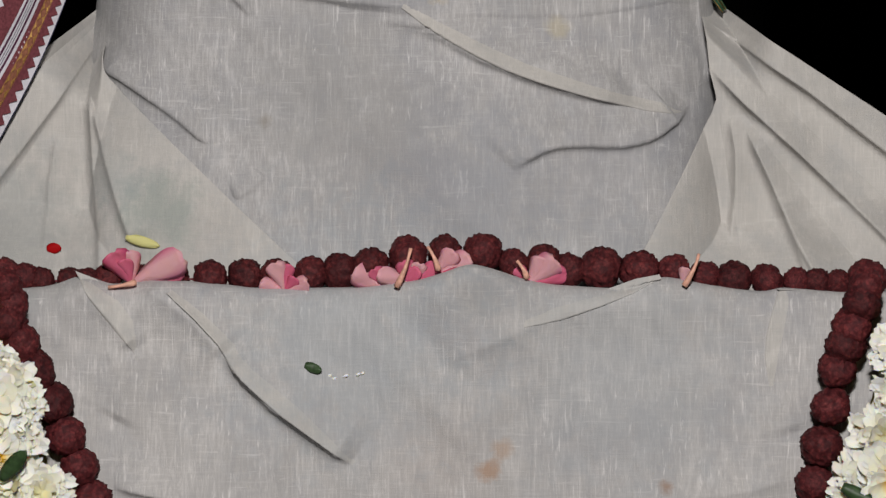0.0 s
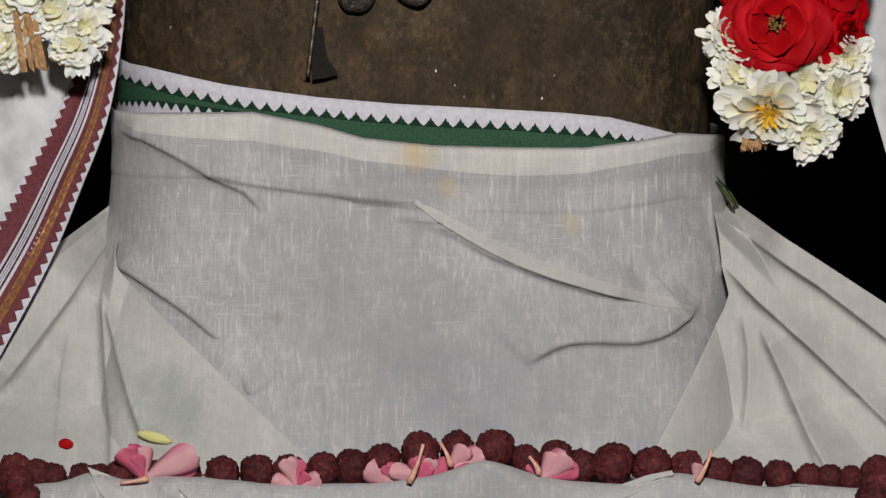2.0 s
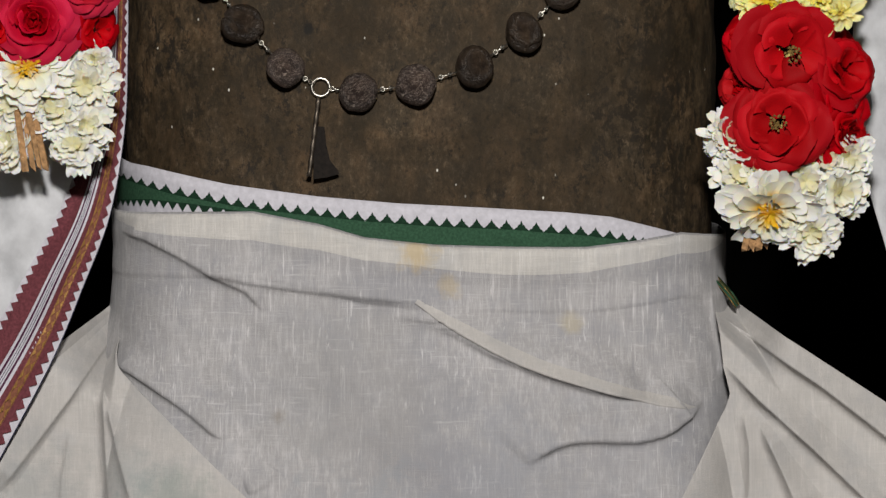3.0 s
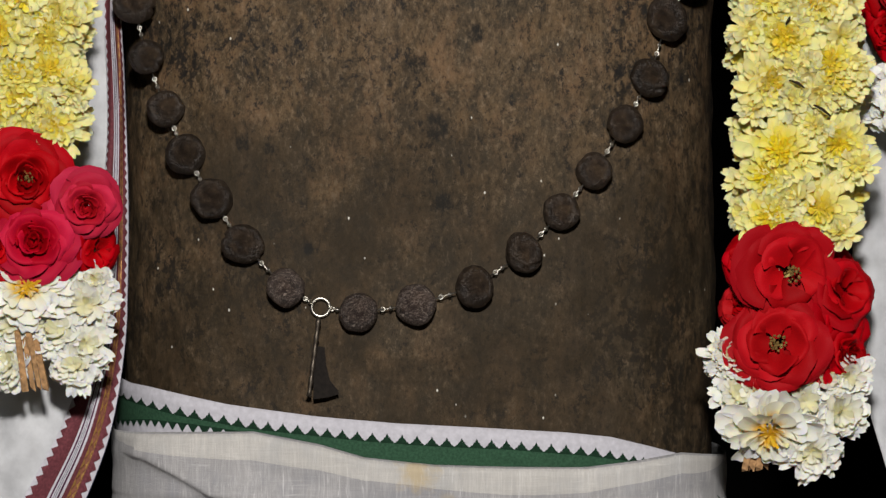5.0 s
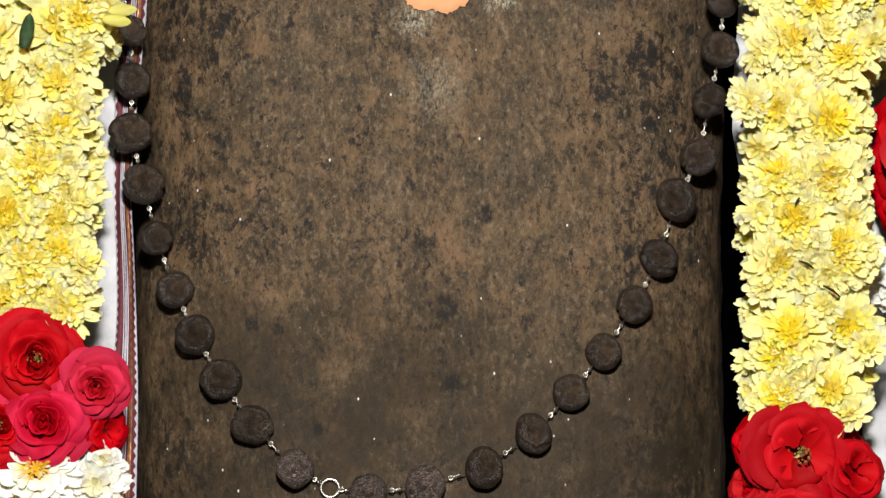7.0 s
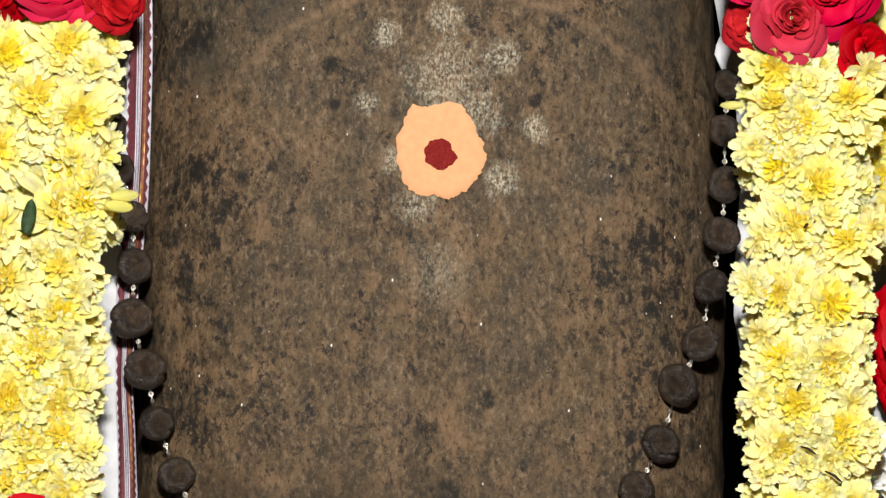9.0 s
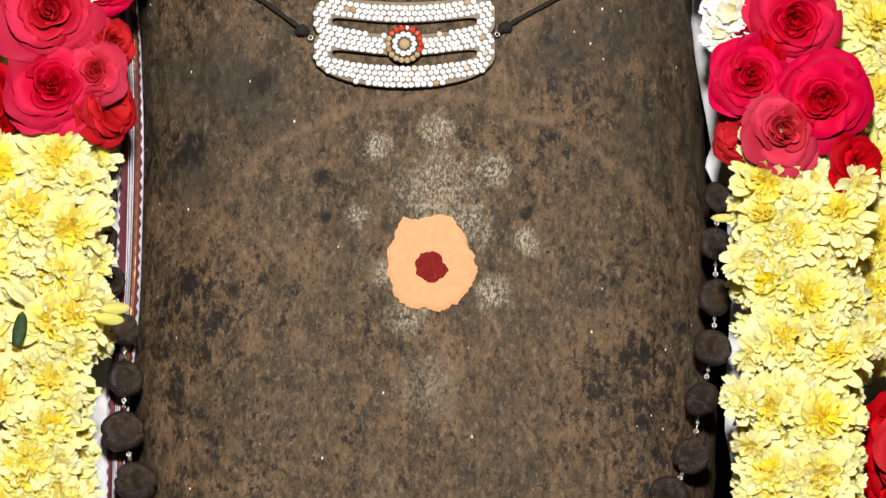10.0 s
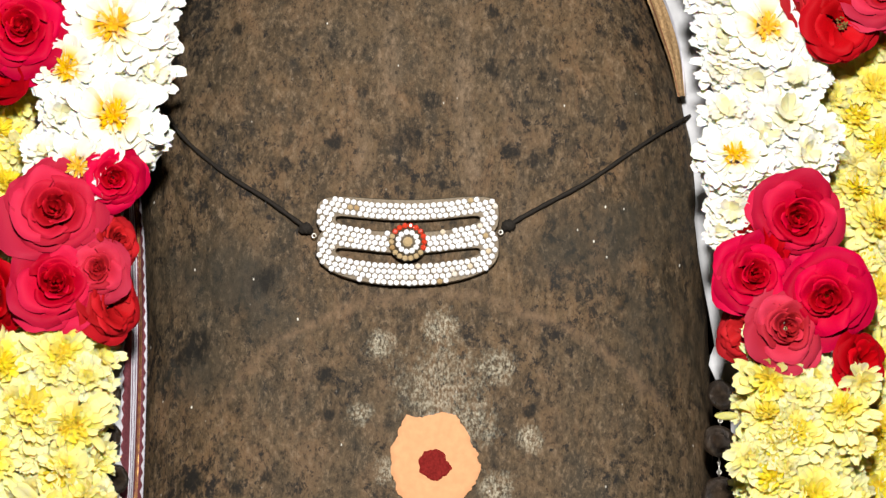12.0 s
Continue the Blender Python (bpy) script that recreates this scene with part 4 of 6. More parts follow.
g_left = garland("thick garland of yellow chrysanthemums, red roses and white flowers", GY,
    [((-0.324, -0.055, 1.5382)[::2], (-0.3246, -0.055, 1.7225)[::2], 0.0499), ((-0.3132, -0.055, 1.7395)[::2], (-0.3121, -0.055, 1.8755)[::2], 0.0499)],
    [(-0.3086, 1.6489, 0.028), (-0.336, 1.613, 0.030), (-0.317, 1.5772, 0.029), (-0.336, 1.5476, 0.028), (-0.2946, 1.6173, 0.025), (-0.293, 1.5413, 0.025), (-0.2947, 1.5814, 0.024), (-0.3656, 1.5835, 0.028)] +
    [(-0.3145, 1.8347, 0.031), (-0.2835, 1.824, 0.029), (-0.2972, 1.7498, 0.031), (-0.3137, 1.6398, 0.031), (-0.3351, 1.6969, 0.029), (-0.3304, 1.6039, 0.029), (-0.3437, 1.735, 0.028), (-0.2868, 1.7858, 0.026), (-0.344, 1.7986, 0.028), (-0.338, 1.8666, 0.028), (-0.2941, 1.7096, 0.026), (-0.2957, 1.6715, 0.025), (-0.2971, 1.6039, 0.025), (-0.2914, 1.875, 0.028), (-0.3666, 1.6546, 0.03), (-0.3155, 1.5575, 0.03), (-0.2791, 1.7561, 0.027)],
    [(-0.3219, 1.5023, 0.036, 0), (-0.2765, 1.4812, 0.027, 2), (-0.3145, 1.4538, 0.036, 2), (-0.3587, 1.4749, 0.03, 1), (-0.2702, 1.4475, 0.020, 1), (-0.2934, 1.4622, 0.026, 1), (-0.3482, 1.4496, 0.03, 0)] +
    [(-0.3056, 1.9819, 0.040, 2), (-0.3042, 1.9263, 0.036, 2), (-0.2642, 1.9596, 0.026, 1), (-0.266, 1.9127, 0.029, 1), (-0.2624, 2.0076, 0.025, 2), (-0.3487, 1.9212, 0.028, 1), (-0.2725, 1.9383, 0.024, 2), (-0.3315, 2.1207, 0.038, 2), (-0.3462, 2.097, 0.028, 1), (-0.3081, 2.1379, 0.030, 1), (-0.3656, 2.1228, 0.036, 0), (-0.3234, 2.1747, 0.036, 0), (-0.3575, 2.1704, 0.036, 2)],
    [(-0.32, 1.4179, 0.030, 1), (-0.2769, 1.4073, 0.026, 0), (-0.334, 1.3904, 0.024, 0), (-0.2981, 1.3862, 0.025, 0), (-0.277, 1.3777, 0.022, 0), (-0.334, 1.3608, 0.024, 0), (-0.2855, 1.3608, 0.022, 0), (-0.3001, 1.42, 0.024, 0), (-0.3529, 1.4073, 0.026, 0), (-0.315, 1.3946, 0.025, 0), (-0.3488, 1.3693, 0.025, 0), (-0.2706, 1.4242, 0.018, 0)] +
    [(-0.2614, 2.1236, 0.040, 1), (-0.2953, 2.0912, 0.030, 1), (-0.2609, 2.0546, 0.038, 1), (-0.2862, 2.0159, 0.028, 1), (-0.2343, 2.089, 0.024, 0), (-0.2417, 2.0438, 0.024, 0), (-0.3118, 2.0267, 0.022, 0), (-0.2315, 2.1149, 0.022, 0), (-0.2934, 2.1193, 0.024, 0), (-0.2803, 2.0718, 0.026, 0), (-0.2628, 2.0202, 0.022, 0), (-0.2338, 2.1408, 0.024, 0), (-0.3015, 2.0589, 0.024, 0), (-0.2425, 2.1711, 0.034, 1), (-0.281, 2.1712, 0.034, 0), (-0.2213, 2.2015, 0.034, 0), (-0.2548, 2.089, 0.028, 0), (-0.2842, 2.0374, 0.026, 0)],
    random.Random(12), [(-0.3174, 1.3853), (-0.3172, 1.4619), (-0.317, 1.5894)] + [(-0.327, 1.6984), (-0.315, 1.8865)] + [(-0.303, 1.9767), (-0.2738, 2.0718), (-0.2532, 2.2068)], -0.0095)
stalks(g_left, *(-0.3190, -0.06, 1.3660)[::2], -0.072, 4, 0.2, random.Random(4))

garland("outer yellow chrysanthemum garland ending in roses and white flowers", 0.0,
    [((0.3548, 0, 1.7255)[::2], (0.3379, 0, 2.0977)[::2], 0.048)],
    [(0.3144, 2.0839, 0.028), (0.3205, 2.0403, 0.029), (0.3135, 1.9794, 0.028), (0.3194, 1.9274, 0.029), (0.3168, 1.8756, 0.028), (0.3184, 1.8239, 0.028), (0.3137, 1.7809, 0.028), (0.3013, 2.0621, 0.024), (0.2995, 2.0055, 0.024), (0.3025, 1.9534, 0.025), (0.3007, 1.8497, 0.024), (0.3033, 1.8067, 0.026)] + [(0.3205, 1.8068, 0.028), (0.3181, 1.7509, 0.028)],
    [(0.3349, 1.6737, 0.034, 1), (0.3326, 1.6395, 0.034, 1), (0.3476, 1.6566, 0.036, 0), (0.3346, 1.6138, 0.03, 1)],
    [(0.331, 1.5675, 0.026, 0), (0.3267, 1.5547, 0.022, 0), (0.3438, 1.5632, 0.03, 1), (0.3567, 1.5418, 0.03, 0)],
    random.Random(13), [(0.3555, 1.5724), (0.3554, 1.6457)] + [(0.3557, 1.7878)] + [(0.3475, 1.8528), (0.3414, 2.1154)])
garland("outer yellow chrysanthemum garland beneath a cluster of roses", 0.0,
    [((-0.3904, 0, 1.8722)[::2], (-0.3626, 0, 2.0981)[::2], 0.0321)],
    [(-0.3443, 2.0791, 0.026), (-0.3569, 2.0486, 0.028), (-0.3479, 2.0095, 0.026), (-0.3649, 1.9791, 0.03)], [], [],
    random.Random(14), [(-0.3929, 1.7881), (-0.3935, 1.8924)] + [(-0.3655, 2.1158), (-0.3488, 2.2043)])
g_low_right = garland("white flower garland with green leaves beside a bead string", -0.19, [], [], [],
    [(0.3335, 1.0032, 0.026, 0), (0.3358, 0.9701, 0.026, 0), (0.3217, 0.941, 0.026, 0), (0.3361, 0.9369, 0.028, 0), (0.3097, 0.9078, 0.026, 0), (0.3281, 0.9119, 0.030, 1), (0.3406, 0.8953, 0.028, 0), (0.3500, 0.9908, 0.03, 0), (0.3504, 0.9535, 0.03, 0), (0.3015, 0.8932, 0.022, 0), (0.3222, 0.8828, 0.03, 0)],
    random.Random(15), [(0.3538, 1.0243), (0.342, 0.9659), (0.3219, 0.8989), (0.3058, 0.8401)])
g_low_left = garland("white flower garland with green leaves beside a bead string", -0.19, [], [], [],
    [(-0.3278, 0.9908, 0.022, 0), (-0.3198, 0.9742, 0.028, 0), (-0.3096, 0.9618, 0.022, 0), (-0.3342, 0.9618, 0.034, 1), (-0.3284, 0.9286, 0.03, 1), (-0.3142, 0.9036, 0.028, 0), (-0.2937, 0.8994, 0.026, 0), (-0.3307, 0.8994, 0.03, 0), (-0.3421, 0.9949, 0.03, 0), (-0.3139, 0.9369, 0.028, 0)],
    random.Random(16), [(-0.3489, 1.0243), (-0.3329, 0.9659), (-0.3168, 0.9157), (-0.3091, 0.8401)])


# ---- inner cloth with its green border ----
HEM = plain("white_hem_cloth", (0.56, 0.55, 0.60), 0.9, 0.1, 0, 240, 0.12, 0.0005)
DARKGREEN = plain("dark_green_thread", (0.012, 0.036, 0.020), 0.85, 0.1, 0, 500, 0.3, 0.0004)
GREEN = plain("green_border", (0.034, 0.088, 0.050), 0.85, 0.1, 0, 500, 0.3, 0.0004)
MAROON = plain("maroon_border", (0.155, 0.045, 0.055), 0.85, 0.1, 0, 500, 0.3, 0.0004)
PLUM = plain("plum_border", (0.085, 0.030, 0.062), 0.85, 0.1, 0, 500, 0.3, 0.0004)
ZARI = plain("gold_thread", (0.50, 0.27, 0.08), 0.4, 0.5, 0.5, 900, 0.4, 0.0006)
OLD_GOLD = plain("faded_gold_border", (0.33, 0.215, 0.105), 0.75, 0.2, 0, 500, 0.4, 0.0005)
RUSSET = plain("russet_border", (0.24, 0.095, 0.055), 0.7, 0.2, 0, 500, 0.35, 0.0005)
SHAWL = plain("white_shawl", (0.58, 0.59, 0.61), 0.9, 0.1, 0, 60, 0.15, 0.0008)
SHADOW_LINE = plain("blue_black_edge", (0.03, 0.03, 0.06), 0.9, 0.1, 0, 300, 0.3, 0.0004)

HEM_TOP = [(-0.2683, 1.3489), (-0.251, 1.3433), (-0.2366, 1.3416), (-0.1743, 1.3293), (-0.1053, 1.3204), (-0.0454, 1.3153), (0.0232, 1.3118), (0.0832, 1.3082), (0.1177, 1.3044), (0.1483, 1.2964), (0.1774, 1.2878), (0.1939, 1.2829)]
TEETH = [(-0.2644, 1.333), (-0.2183, 1.3216), (-0.157, 1.3115), (-0.0711, 1.3025), (-0.0197, 1.2986), (0.0403, 1.296), (0.1004, 1.2909), (0.1474, 1.284)]
TEETH_LOW = [(-0.2645, 1.3128), (-0.2366, 1.3156), (-0.205, 1.3133), (-0.1743, 1.3096), (-0.1483, 1.3056)]


def wrapped(name, upper, lower, proud, mat, parent, n=160, nv=6):
    """A strip of cloth lying round the shaft between two lines of (x, z)."""
    up, lo = np.array(upper), np.array(lower)
    xs = np.linspace(up[0, 0], up[-1, 0], n)
    zu, zl = np.interp(xs, up[:, 0], up[:, 1]), np.interp(xs, lo[:, 0], lo[:, 1])
    verts = []
    for x, a, b in zip(xs, zu, zl):
        for j in range(nv):
            z = a + (b - a) * j / (nv - 1)
            verts.append((x, float(shaft_y(x, z, proud)), z))
    return link(name, verts, grid_faces(n, nv), mat, parent)


def inner_cloth():
    g = tagged(new("inner_cloth"), "white cotton cloth with a green zigzag border round the stone", "cloth")
    under = [(x, z - 0.02) for x, z in WAIST_TOP]
    hem = wrapped("hem", HEM_TOP, under, 0.005, HEM, g)
    m = hem.modifiers.new("thickness", "SOLIDIFY")
    m.thickness = 0.001
    wrapped("green_band", TEETH, under, 0.0068, GREEN, g)
    up = np.array(TEETH)
    verts, faces = [], []
    x = up[0, 0]
    k = 0
    while x < up[-1, 0]:
        w = 0.0113 * min(1.0, 0.35 + 2.2 * math.sqrt(max(0.0, (x - up[0, 0]) / 0.45))) * min(1.0, 0.5 + (up[-1, 0] - x) * 12)
        z0 = np.interp(x, up[:, 0], up[:, 1])
        z1 = np.interp(x + w, up[:, 0], up[:, 1])
        zt = np.interp(x + w / 2, up[:, 0], up[:, 1]) + w * 0.60
        for f, h in ((0.0, -0.08), (1.0, -0.08), (0.86, 0.2), (0.80, 0.2), (0.68, 0.55), (0.62, 0.55), (0.5, 1.0), (0.38, 0.55), (0.32, 0.55), (0.20, 0.2), (0.14, 0.2)):
            px, pz = x + w * f, z0 + (z1 - z0) * f + (zt - (z0 + z1) / 2) * h
            verts.append((px, float(shaft_y(px, pz, 0.0074)), pz))
        faces.append(tuple(range(k, k + 11)))
        k += 11
        x += w
    link("zigzag_edge", verts, faces, DARKGREEN, g, smooth=False)
    low = np.array(TEETH_LOW)
    wrapped("lower_hem", TEETH_LOW, [(x, z - 0.03) for x, z in TEETH_LOW], 0.0078, HEM, g, 60, 3)
    verts, faces, x, k = [], [], low[0, 0], 0
    while x < low[-1, 0] - 0.006:
        w = 0.0042 + 0.0060 * min(1, (x - low[0, 0]) / 0.08)
        z0, z1 = np.interp(x, low[:, 0], low[:, 1]), np.interp(x + w, low[:, 0], low[:, 1])
        for px, pz in ((x, z0 + 0.001), (x + w, z1 + 0.001), (x + w * 0.5, z0 - w * 0.75)):
            verts.append((px, float(shaft_y(px, pz, 0.0086)), pz))
        faces.append((k, k + 2, k + 1))
        k += 3
        x += w
    link("zigzag_edge", verts, faces, DARKGREEN, g, smooth=False)


inner_cloth()


# ---- shawls behind the garlands ----
def ribbon(name, path, bands, parent, teeth=(), lift0=0.0016):
    """Woven bands along a line of (x, y, z, width); q runs from 0 on its outer edge to 1 on the inner one."""
    pts = curve_pts(path, 14)
    pts = pts[:: 1]
    side = []
    for i, p in enumerate(pts):
        d = pts[min(i + 1, len(pts) - 1)] - pts[max(i - 1, 0)]
        d = Vector((d.x, d.z)).normalized()
        side.append((-d.y, d.x))

    def at(i, q, lift):
        i = min(max(i, 0), len(pts) - 1)
        p, (sx, sz) = pts[i], side[i]
        o = (q - 0.5) * p.w
        wave = 0.0035 * math.sin(q * 9 + i * 0.07) + 0.002 * math.sin(i * 0.21 + q * 3)
        return (p.x + sx * o, p.y + wave - lift, p.z + sz * o)

    for label, q0, q1, mat, lift in bands:
        nq = 8 if q1 - q0 > 0.5 else 4
        verts = [at(i, q0 + (q1 - q0) * j / (nq - 1), lift) for i in range(len(pts)) for j in range(nq)]
        link(label, verts, grid_faces(len(pts), nq), mat, parent)
    for label, q, tip, mat in teeth:
        verts, faces, run, k = [], [], 0.0, 0
        for i in range(1, len(pts) - 3, 2):
            a, b, c = at(i, q, lift0), at(i + 2, q, lift0), at(i + 1, tip, lift0)
            verts += [a, b, c]
            faces.append((k, k + 1, k + 2))
            k += 3
        link(label, verts, faces, mat, parent, smooth=False)
    return pts


def sheet(name, edge, far, upper_y, lower_y, turn, parent, mat, seed):
    """A hanging cloth from a free edge of (x, z) to a far x, in loose upright folds."""
    e = np.array(edge, float)
    zs = np.linspace(e[0, 1], e[-1, 1], 150)
    order = np.argsort(e[:, 1])
    xe = np.interp(zs, e[order, 1], e[order, 0])
    n = 90
    f = np.linspace(0, 1, n)[None, :]
    x = xe[:, None] + (far - xe)[:, None] * f
    z = zs[:, None] + 0 * f
    y0 = lower_y + (upper_y - lower_y) * smooth01(z, turn - 0.12, turn + 0.12)
    y = y0 - 0.006 * np.sin(x * 95 + seed + 2.0 * np.sin(z * 5)) - 0.004 * ripple(x, z, 0.09, seed) + 0.02 * f
    ob = link(name, np.stack([x, y, z], axis=2).reshape(-1, 3), grid_faces(150, n), mat, parent)
    m = ob.modifiers.new("thickness", "SOLIDIFY")
    m.thickness = 0.001
    return ob


def path4(pts, y):
    return [(x, y, z, w) for x, z, w in pts]


def left_shawl():
    g = tagged(new("shawl"), "white shawl with maroon, gold and striped border, hanging down", "shawl", "shawls")
    upper = [(-0.2393, 2.1137, 0.010), (-0.2551, 2.0336, 0.013), (-0.2537, 1.9671, 0.017), (-0.2524, 1.9009, 0.019), (-0.2535, 1.8350, 0.019)]
    mid = [(-0.2555, 1.7667, 0.019), (-0.2610, 1.7048, 0.017), (-0.2640, 1.6341, 0.014), (-0.2620, 1.5811, 0.014), (-0.2610, 1.5325, 0.016), (-0.2620, 1.4840, 0.020), (-0.2635, 1.4267, 0.022)]
    low = [(-0.2660, 1.3749, 0.026)]
    swing = [(-0.2797, 1.3121, 0.037), (-0.3034, 1.2586, 0.044), (-0.3289, 1.2071, 0.051), (-0.3644, 1.1469, 0.057), (-0.4047, 1.0781, 0.060)]
    path = path4(upper, 0.058) + path4(mid, 0.054) + path4(low, 0.025) + path4(swing, -0.012)
    bands = [
        ("border_ground", 0.0, 1.0, HEM, 0.0), ("maroon_band", 0.11, 0.36, MAROON, 0.0008), ("plum_band", 0.40, 0.43, PLUM, 0.0009), ("pinstripe", 0.455, 0.463, SHADOW_LINE, 0.0009),
        ("pinstripe", 0.485, 0.493, SHADOW_LINE, 0.0009), ("plum_band", 0.515, 0.545, PLUM, 0.0009), ("maroon_band", 0.59, 0.66, MAROON, 0.0008), ("brown_band", 0.66, 0.79, RUSSET, 0.0010),
        ("maroon_band", 0.79, 0.87, MAROON, 0.0008), ("edge_line", 0.985, 1.0, SHADOW_LINE, 0.0009),
    ]
    ribbon("border", path, bands, g, (("zigzag_edge", 0.115, 0.02, MAROON), ("zigzag_edge", 0.865, 0.955, MAROON)))
    ribbon("border", path, [], g, (("gold_zigzag", 0.672, 0.715, ZARI), ("gold_zigzag", 0.778, 0.735, ZARI)), 0.0026)
    edge = [(p[0] - 0.2 * p[3], p[2]) for p in path][::-1]
    sheet("shawl_cloth", edge, -0.60, 0.072, -0.004, 1.40, g, SHAWL, 0.4)


def right_shawl():
    g = tagged(new("shawl"), "plain white shawl with a narrow gold edge, hanging in folds", "shawl", "shawls")
    edge = [(0.397, 1.0977), (0.3617, 1.185), (0.3308, 1.2721), (0.314, 1.3286), (0.3068, 1.372)] + [(0.3018, 1.4123), (0.3044, 1.473), (0.3096, 1.5424)] + [(0.2572, 1.5462), (0.2183, 1.607), (0.2055, 1.6766), (0.2074, 1.7245), (0.211, 1.7769), (0.2077, 1.8425), (0.1957, 1.895)] + [(0.1901, 1.8817), (0.184, 1.9652), (0.1758, 2.0535), (0.1673, 2.1112), (0.153, 2.1557), (0.1268, 2.2181)]
    sheet("shawl_cloth", edge, 0.62, 0.075, 0.045, 1.62, g, SHAWL, 2.2)
    path = path4([(0.1707, 2.0876, 0.007), (0.1665, 2.1141, 0.011), (0.1591, 2.1407, 0.014), (0.147, 2.1718, 0.014), (0.1243, 2.2164, 0.014)], 0.050)
    ribbon("border", path, [("gold_band", 0.0, 1.0, OLD_GOLD, 0.0), ("edge_line", 0.0, 0.16, HEM, 0.001), ("pinstripe", 0.80, 0.88, RUSSET, 0.001)], g)



def border_end():
    g = tagged(new("border_end"), "end of a green and gold woven border tucked beside the stone", "cloth border")
    path = path4([(0.1932, 1.2604, 0.005), (0.1993, 1.2543, 0.006), (0.2054, 1.2478, 0.006), (0.2116, 1.2403, 0.006), (0.2168, 1.2329, 0.005)], 0.06)
    ribbon("border", path, [("green_band", 0.0, 1.0, GREEN, 0.0), ("gold_band", 0.10, 0.22, ZARI, 0.0008), ("gold_band", 0.55, 0.63, ZARI, 0.0008)], g, (("zigzag_edge", 0.85, 0.70, ZARI),))


left_shawl()
right_shawl()
border_end()


# ---- the seed chain on the stone ----
def seed_material(name, dark, light, dust, rough, knob, dusty=0.0):
    m, t, b = nodes_of(name)
    p = where(t)
    v = voron(t, p, knob)
    n, f, big = noisen(t, p, 2.6, 6, 0.68), noisen(t, p, 9.0, 5, 0.65), noisen(t, p, 1.1, 3)
    col = mixc(t, band(t, n, 0.35, 0.66), dark, light)
    if knob > 3:
        col = mixc(t, band(t, v, 0.25, 0.7, 0, 0.65), col, dark)
    else:
        col = mixc(t, band(t, big, 0.5, 0.68, 0, 0.6), col, (light[0] * 1.5, light[1] * 1.45, light[2] * 1.3))
    col = mixc(t, mathn(t, "MULTIPLY", band(t, f, 0.54, 0.66, 0, 0.6), band(t, n, 0.50 - 0.12 * dusty, 0.64 - 0.12 * dusty)), col, dust)
    if dusty:
        scratch = noisen(t, where(t, (1, 1, 3.5)), 3.2, 5, 0.7, 2.2)
        col = mixc(t, mathn(t, "MULTIPLY", band(t, scratch, 0.55, 0.62), dusty), col, dust)
    o = t.nodes.new("ShaderNodeObjectInfo")
    h = t.nodes.new("ShaderNodeHueSaturation")
    t.links.new(col, h.inputs["Color"])
    t.links.new(band(t, o.outputs["Random"], 0, 1, 0.75, 1.3), h.inputs["Value"])
    put(t, b, h.outputs[0], rough, 0.18 if knob > 3 else 0.35)
    bump(t, b, mathn(t, "ADD", n, f), 0.5, 0.0016 if knob > 3 else 0.05)
    return m


NUT = seed_material("dark_nut", (0.016, 0.011, 0.008), (0.044, 0.030, 0.020), (0.20, 0.16, 0.13), 0.42, 1.5)
DUSTY_NUT = seed_material("dusty_nut", (0.020, 0.013, 0.011), (0.050, 0.034, 0.028), (0.30, 0.25, 0.21), 0.5, 1.5, 0.75)
RUDRAKSHA = seed_material("red_brown_seed", (0.032, 0.006, 0.008), (0.150, 0.026, 0.028), (0.21, 0.058, 0.050), 0.6, 6.0)
SILVER = plain("tarnished_silver", (0.55, 0.52, 0.46), 0.35, 0.5, 1.0, 600, 0.3, 0.0004)
PEWTER = plain("dull_silver", (0.15, 0.125, 0.10), 0.45, 0.5, 0.9, 500, 0.4, 0.0004)
IRON = plain("dark_metal", (0.012, 0.009, 0.007), 0.75, 0.15, 0.0, 400, 0.4, 0.0003)


def lumpy(name, mat, seed, knobs, depth, squash, groove):
    """A round seed: knobbly surface, a groove across it, slightly squashed. Radius 1."""
    bm = bmesh.new()
    bmesh.ops.create_icosphere(bm, subdivisions=4, radius=1)
    off = Vector((seed * 3.7, seed * 1.9, seed * 2.3))
    for v in bm.verts:
        d = v.co.normalized()
        c = noise.voronoi(d * knobs + off)[0][0]
        r = 1 + depth * (0.55 - 1.6 * c) + 0.09 * noise.noise(d * 1.3 + off) + 0.03 * noise.noise(d * 4 + off) + 0.012 * noise.noise(d * 11 + off)
        seam = d.z + 0.25 * noise.noise(d * 2.2 + off)
        r -= groove * math.exp(-(seam / 0.07) ** 2)
        v.co = Vector((d.x * r, d.y * r * 0.9, d.z * r * squash))
    me = bpy.data.meshes.new(name)
    bm.to_mesh(me)
    bm.free()
    me.materials.append(mat)
    me.polygons.foreach_set("use_smooth", [True] * len(me.polygons))
    return me


NUTS = [lumpy("seed", NUT, k + 1, 1.6, 0.015, (0.95, 1.0, 0.92, 1.03, 0.97, 0.94)[k], (0.10, 0.02, 0.14, 0.0, 0.06, 0.12)[k]) for k in range(6)]
DUSTY_NUTS = [lumpy("seed", DUSTY_NUT, k + 31, 1.6, 0.015, (0.98, 1.0)[k], 0.0) for k in range(2)]
SEEDS = [lumpy("seed", RUDRAKSHA, k + 9, 6.0, 0.17, 0.95, 0.05) for k in range(4)]


